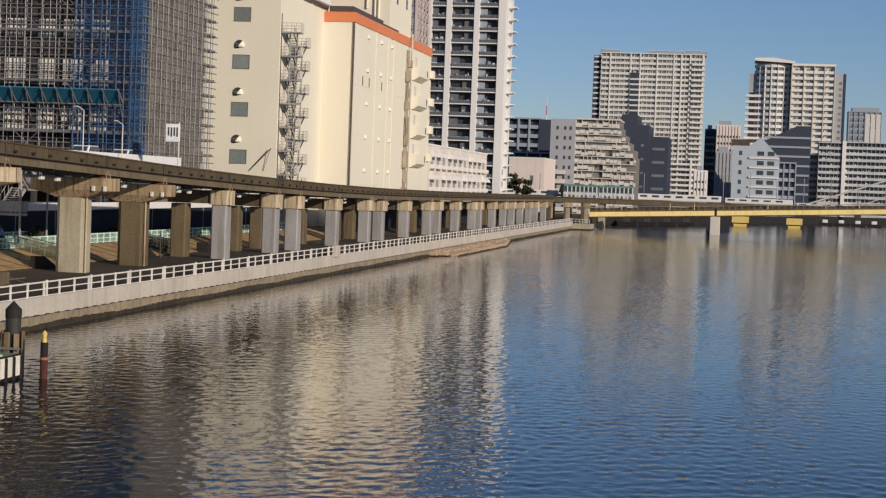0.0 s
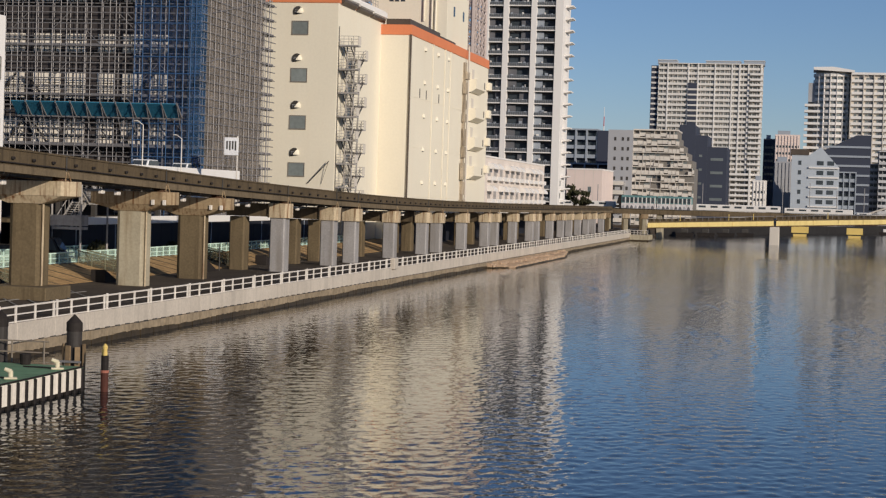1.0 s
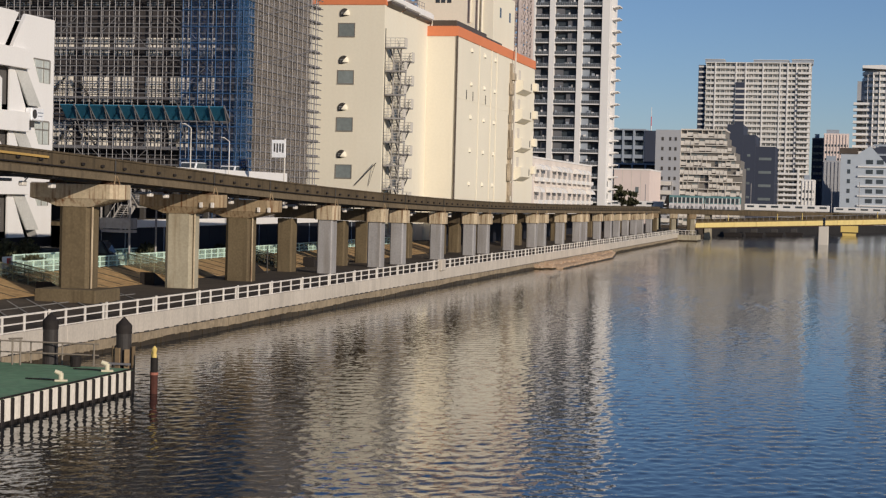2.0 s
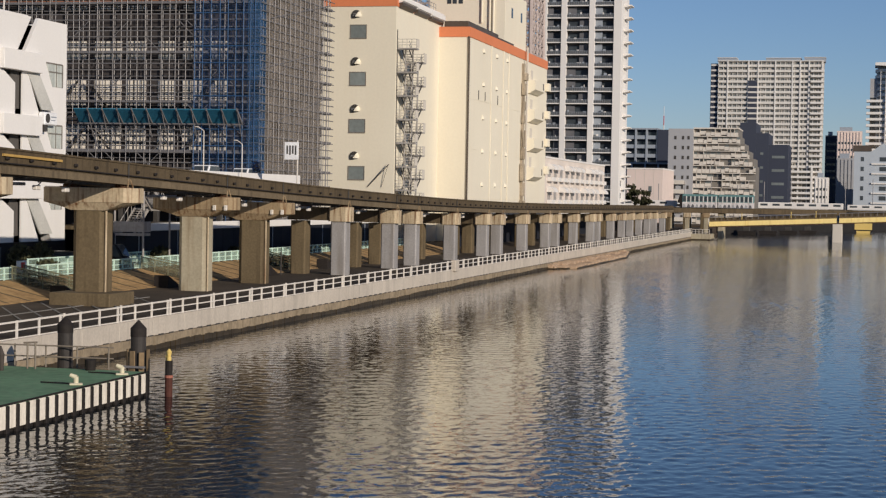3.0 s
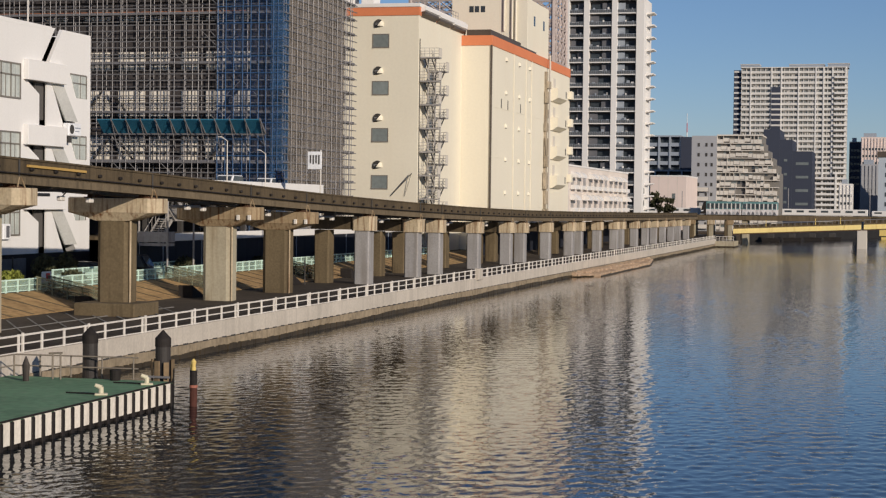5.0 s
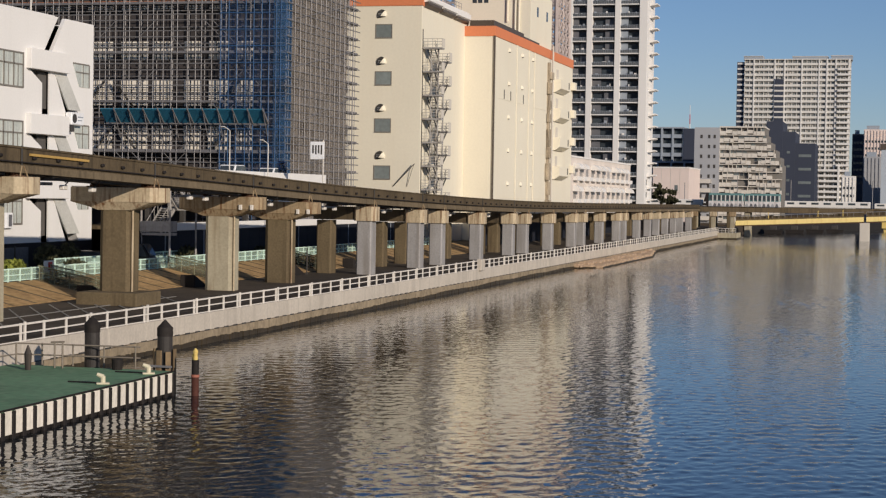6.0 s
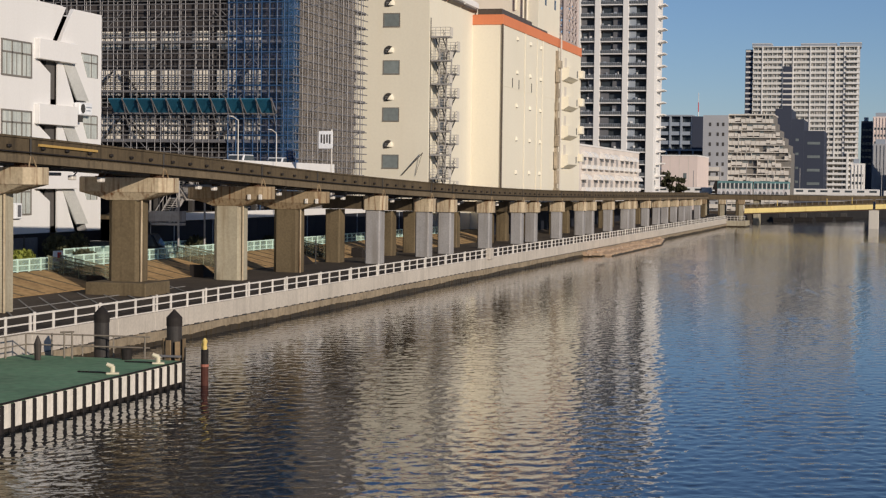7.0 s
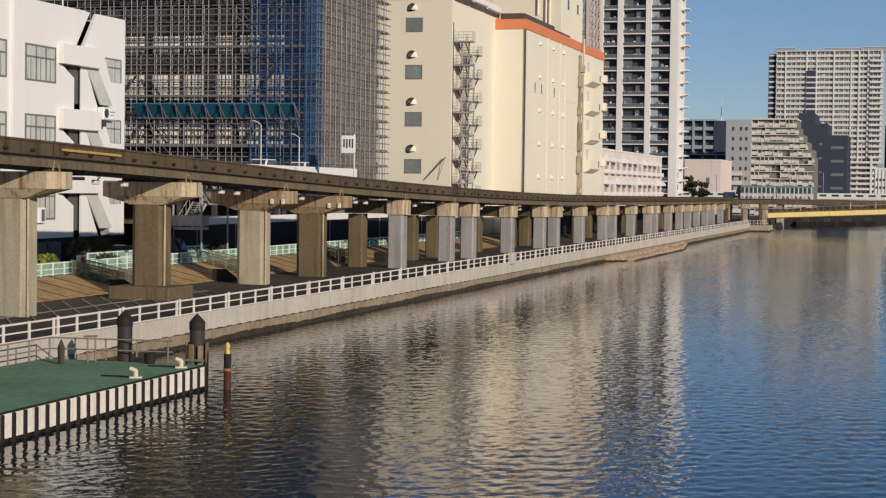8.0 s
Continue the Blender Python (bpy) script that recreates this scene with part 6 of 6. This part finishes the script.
for k in range(3):
    x, y = -49.5 + 4.3 * k + 0.35 * (k % 3), 458 + 2.1 * k
    pier = thing("far_pier", "weathered concrete pier under the curved track", "monorail pier", (x, y, -0.5), group="far track piers")
    part("column", column_mesh(0.55, 0.6, 0, 6.7, 0.1, PALECOLUMN if k % 3 else CONCRETE), None, pier)
    part("crosshead", bevelled(blocks((-0.9, 0.9, -0.9, 0.9, 5.8, 7.01)), 0.08), PALECAP if k % 2 else CAP, pier)
curve = thing("track_curve", "brown stained track beam curving towards the viaduct", "monorail beam", (-50, 452, 0), group="monorail beams")
for k in range(11):
    a, b = (4.3 * k - 2.4, 4.0 + 2.1 * k), (4.3 * k + 1.9, 6.1 + 2.1 * k)
    bm = bmesh.new()
    lo = [bm.verts.new((p[0], p[1] + d, z)) for p in (a, b) for d, z in ((0, 6.5), (0, 7.7), (1.6, 7.7), (1.6, 6.5))]
    for i in range(4):
        j = (i + 1) % 4
        bm.faces.new((lo[i], lo[j], lo[4 + j], lo[4 + i]))
    bm.faces.new(lo[:4]), bm.faces.new(lo[4:])
    bmesh.ops.recalc_face_normals(bm, faces=bm.faces)
    part("beam", bm, BEAM, curve)
farquay = thing("far_quay", "dark retaining wall behind the far bridges", "quay", (-90, 512, 0), kind="structure")
# Wall colour is near black for the shade beneath the bridges.
part("wall", prism(bmesh.new(), [(x + 90, y - 512.4) for x, y in SHORE[:-1]] + [(x + 90, y - 510) for x, y in SHORE[-2::-1]], "z", -2, 2.8), surface("quay concrete darkened for shade", (0.022, 0.020, 0.019), 0.8, fine=1.5, vary=0.35), farquay)
FLAKY = surface("white and grey patterned paint", (0.66, 0.63, 0.62), 0.6, fine=1.2, coarse=0.5, vary=0.2, stain=(0.30, 0.24, 0.22), amount=0.7, streak=0.8)
TEALPALE = surface("faded teal paint", (0.13, 0.25, 0.25), 0.5, vary=0.2)
train = thing("monorail_train", "monorail train with teal upper side and pale skirt", "train", (-48.5, 482.6, 7.8))
for c in range(2):
    x = 9.7 * c
    part("skirt", bevelled(blocks((x, x + 9.4, 0, 2.9, 0.0, 1.5)), 0.08), FLAKY, train, "pale patterned skirt")
    body = part("body", bevelled(blocks((x, x + 9.4, 0.05, 2.85, 1.5, 3.6)), 0.12), TEALPALE, train)
    for k in range(8):
        part("window", blocks((x + 0.3 + 1.13 * k, x + 0.95 + 1.13 * k, -0.02, 0.1, 1.75, 3.05)), DARKGLASS, body)
        part("door_strip", blocks((x + 1.05 + 1.13 * k, x + 1.3 + 1.13 * k, -0.03, 0.1, 1.5, 3.1)), FARWHITE, body)
        part("arched_panel", prism(bmesh.new(), [(x + 0.15 + 1.13 * k, 0.1), (x + 1.05 + 1.13 * k, 0.1), (x + 0.85 + 1.13 * k, 0.75), (x + 0.45 + 1.13 * k, 0.95)], "y", -0.04, 0.05), DARKWALL if k % 3 else GREYWALL, body, "dark arched panel")
part("nose", bevelled(prism(bmesh.new(), [(-1.6, 0.3), (0, 0.1), (0, 3.6), (-0.7, 3.4)], "y", 0.1, 2.8), 0.08), BLACK, train, "black sloped nose")
part("head_lamp", bevelled(blocks((-1.3, -0.7, 0.0, 0.12, 0.9, 1.2)), 0.03), SIGNWHITE, train)
for a, b, z in ((-78, -50.5, 9.6), (-28.5, -6, 9.6), (-5, 13, 9.3), (14, 40, 8.5)):
    coach = thing("white_train", "long white train on the viaduct", "train", (a, 486, 7.8))
    part("body", bevelled(blocks((0, b - a, 0, 2.8, 0.1, z - 7.8)), 0.12), FARWHITE, coach)
    for k in range(int((b - a) / 3.2)):
        part("window", blocks((0.7 + 3.2 * k, 2.6 + 3.2 * k, -0.03, 0.03, (z - 7.8) * 0.5, (z - 7.8) * 0.8)), DARKGLASS, coach)
for k, (x, w) in enumerate(((-0.8, 5.6), (16.9, 5.2))):
    pont = thing("yellow_pontoon", "yellow fender pontoon under the bridges", "pontoon", (x, 600, 0))
    part("hull", prism(bmesh.new(), [(-w / 2 + 0.8, -0.5), (w / 2 - 0.8, -0.5), (w / 2 - 0.5, 0.9), (w / 2, 1.1), (w / 2, 3.2), (-w / 2, 3.2), (-w / 2, 1.1), (-w / 2 + 0.5, 0.9)], "y", 0, 4), YELLOW, pont)
    part("deck_edge", blocks((-w / 2 - 0.2, w / 2 + 0.2, -0.1, 4.1, 0.75, 1.1)), BLACK, pont)
for k in range(8):
    boat = thing("work_barge", "dark moored barge under the far bridges", "barge", (-34 + 5.5 * k if k < 4 else 31.5 + 6.2 * (k - 4), 528 + 12 * k if k < 4 else 700 + (k % 2), 0), group="moored barges")
    part("hull", prism(bmesh.new(), [(-2.8, 1.0), (-2.3, -0.4), (2.3, -0.4), (2.8, 1.0)], "y", 0, 3), BLACK, boat)
    part("cabin", bevelled(blocks((-1.2, 0.8, 0.6, 2.4, 1.0, 2.2)), 0.1), FARWHITE if k > 3 else DARKSTEEL, boat)
crane = thing("crane_boom", "pale slanted crane boom beyond the bridge", "crane", (25.0, 752, 2.4))
part("boom", rod(bmesh.new(), (0, 0, 5.0), (38, 0, 18.1), 0.35, 8), FARTILE, crane)
part("stay", rod(bmesh.new(), (22, 0, 5.0), (41, 0, 13.5), 0.22, 8), FARTILE, crane)
part("base", bevelled(blocks((-1.5, 1.5, -1, 3, 0, 2.2), (20.5, 23, -1, 3, 0, 5.1)), 0.1), DARKSTEEL, crane)
part("mast", blocks((-0.4, 0.4, -0.4, 0.4, 2.2, 5.2)), DARKSTEEL, crane)


def tree(at, h, spread, seed):
    r = random.Random(seed)
    root = thing("evergreen_tree", "dark green evergreen tree beside the track", "tree", at)
    bm = rod(bmesh.new(), (0, 0, 0), (0.2, 0, h * 0.55), 0.32, 8, 0.2)
    for k in range(7):
        a = r.uniform(0, 6.28)
        rod(bm, (0.2, 0, h * 0.4 + 0.3 * k), (spread * 0.6 * math.cos(a), spread * 0.6 * math.sin(a), h * (0.6 + 0.05 * k)), 0.14, 6, 0.05)
    part("trunk", bm, BARK, root)
    bm = bmesh.new()
    for k in range(9):
        c = Vector((r.uniform(-1, 1) * spread * 0.75, r.uniform(-1, 1) * spread * 0.75, h * r.uniform(0.5, 0.92)))
        for _ in range(110):
            v = Vector((r.gauss(0, 1), r.gauss(0, 1), r.gauss(0, 0.8))) * spread * 0.2
            p, s = c + v, r.uniform(0.2, 0.5)
            q = Euler((r.uniform(0, 6), r.uniform(0, 6), r.uniform(0, 6))).to_matrix()
            bm.faces.new([bm.verts.new(p + q @ Vector(e) * s) for e in ((-1, 0, 0), (0, -0.6, 0.15), (1, 0, 0), (0, 0.6, 0.15))])
    part("crown", bm, DARKLEAF, root)


tree((-59.3, 465, 3.05), 11.2, 1.9, 2)
tree((-56.6, 468, 3.05), 9.8, 1.6, 6)
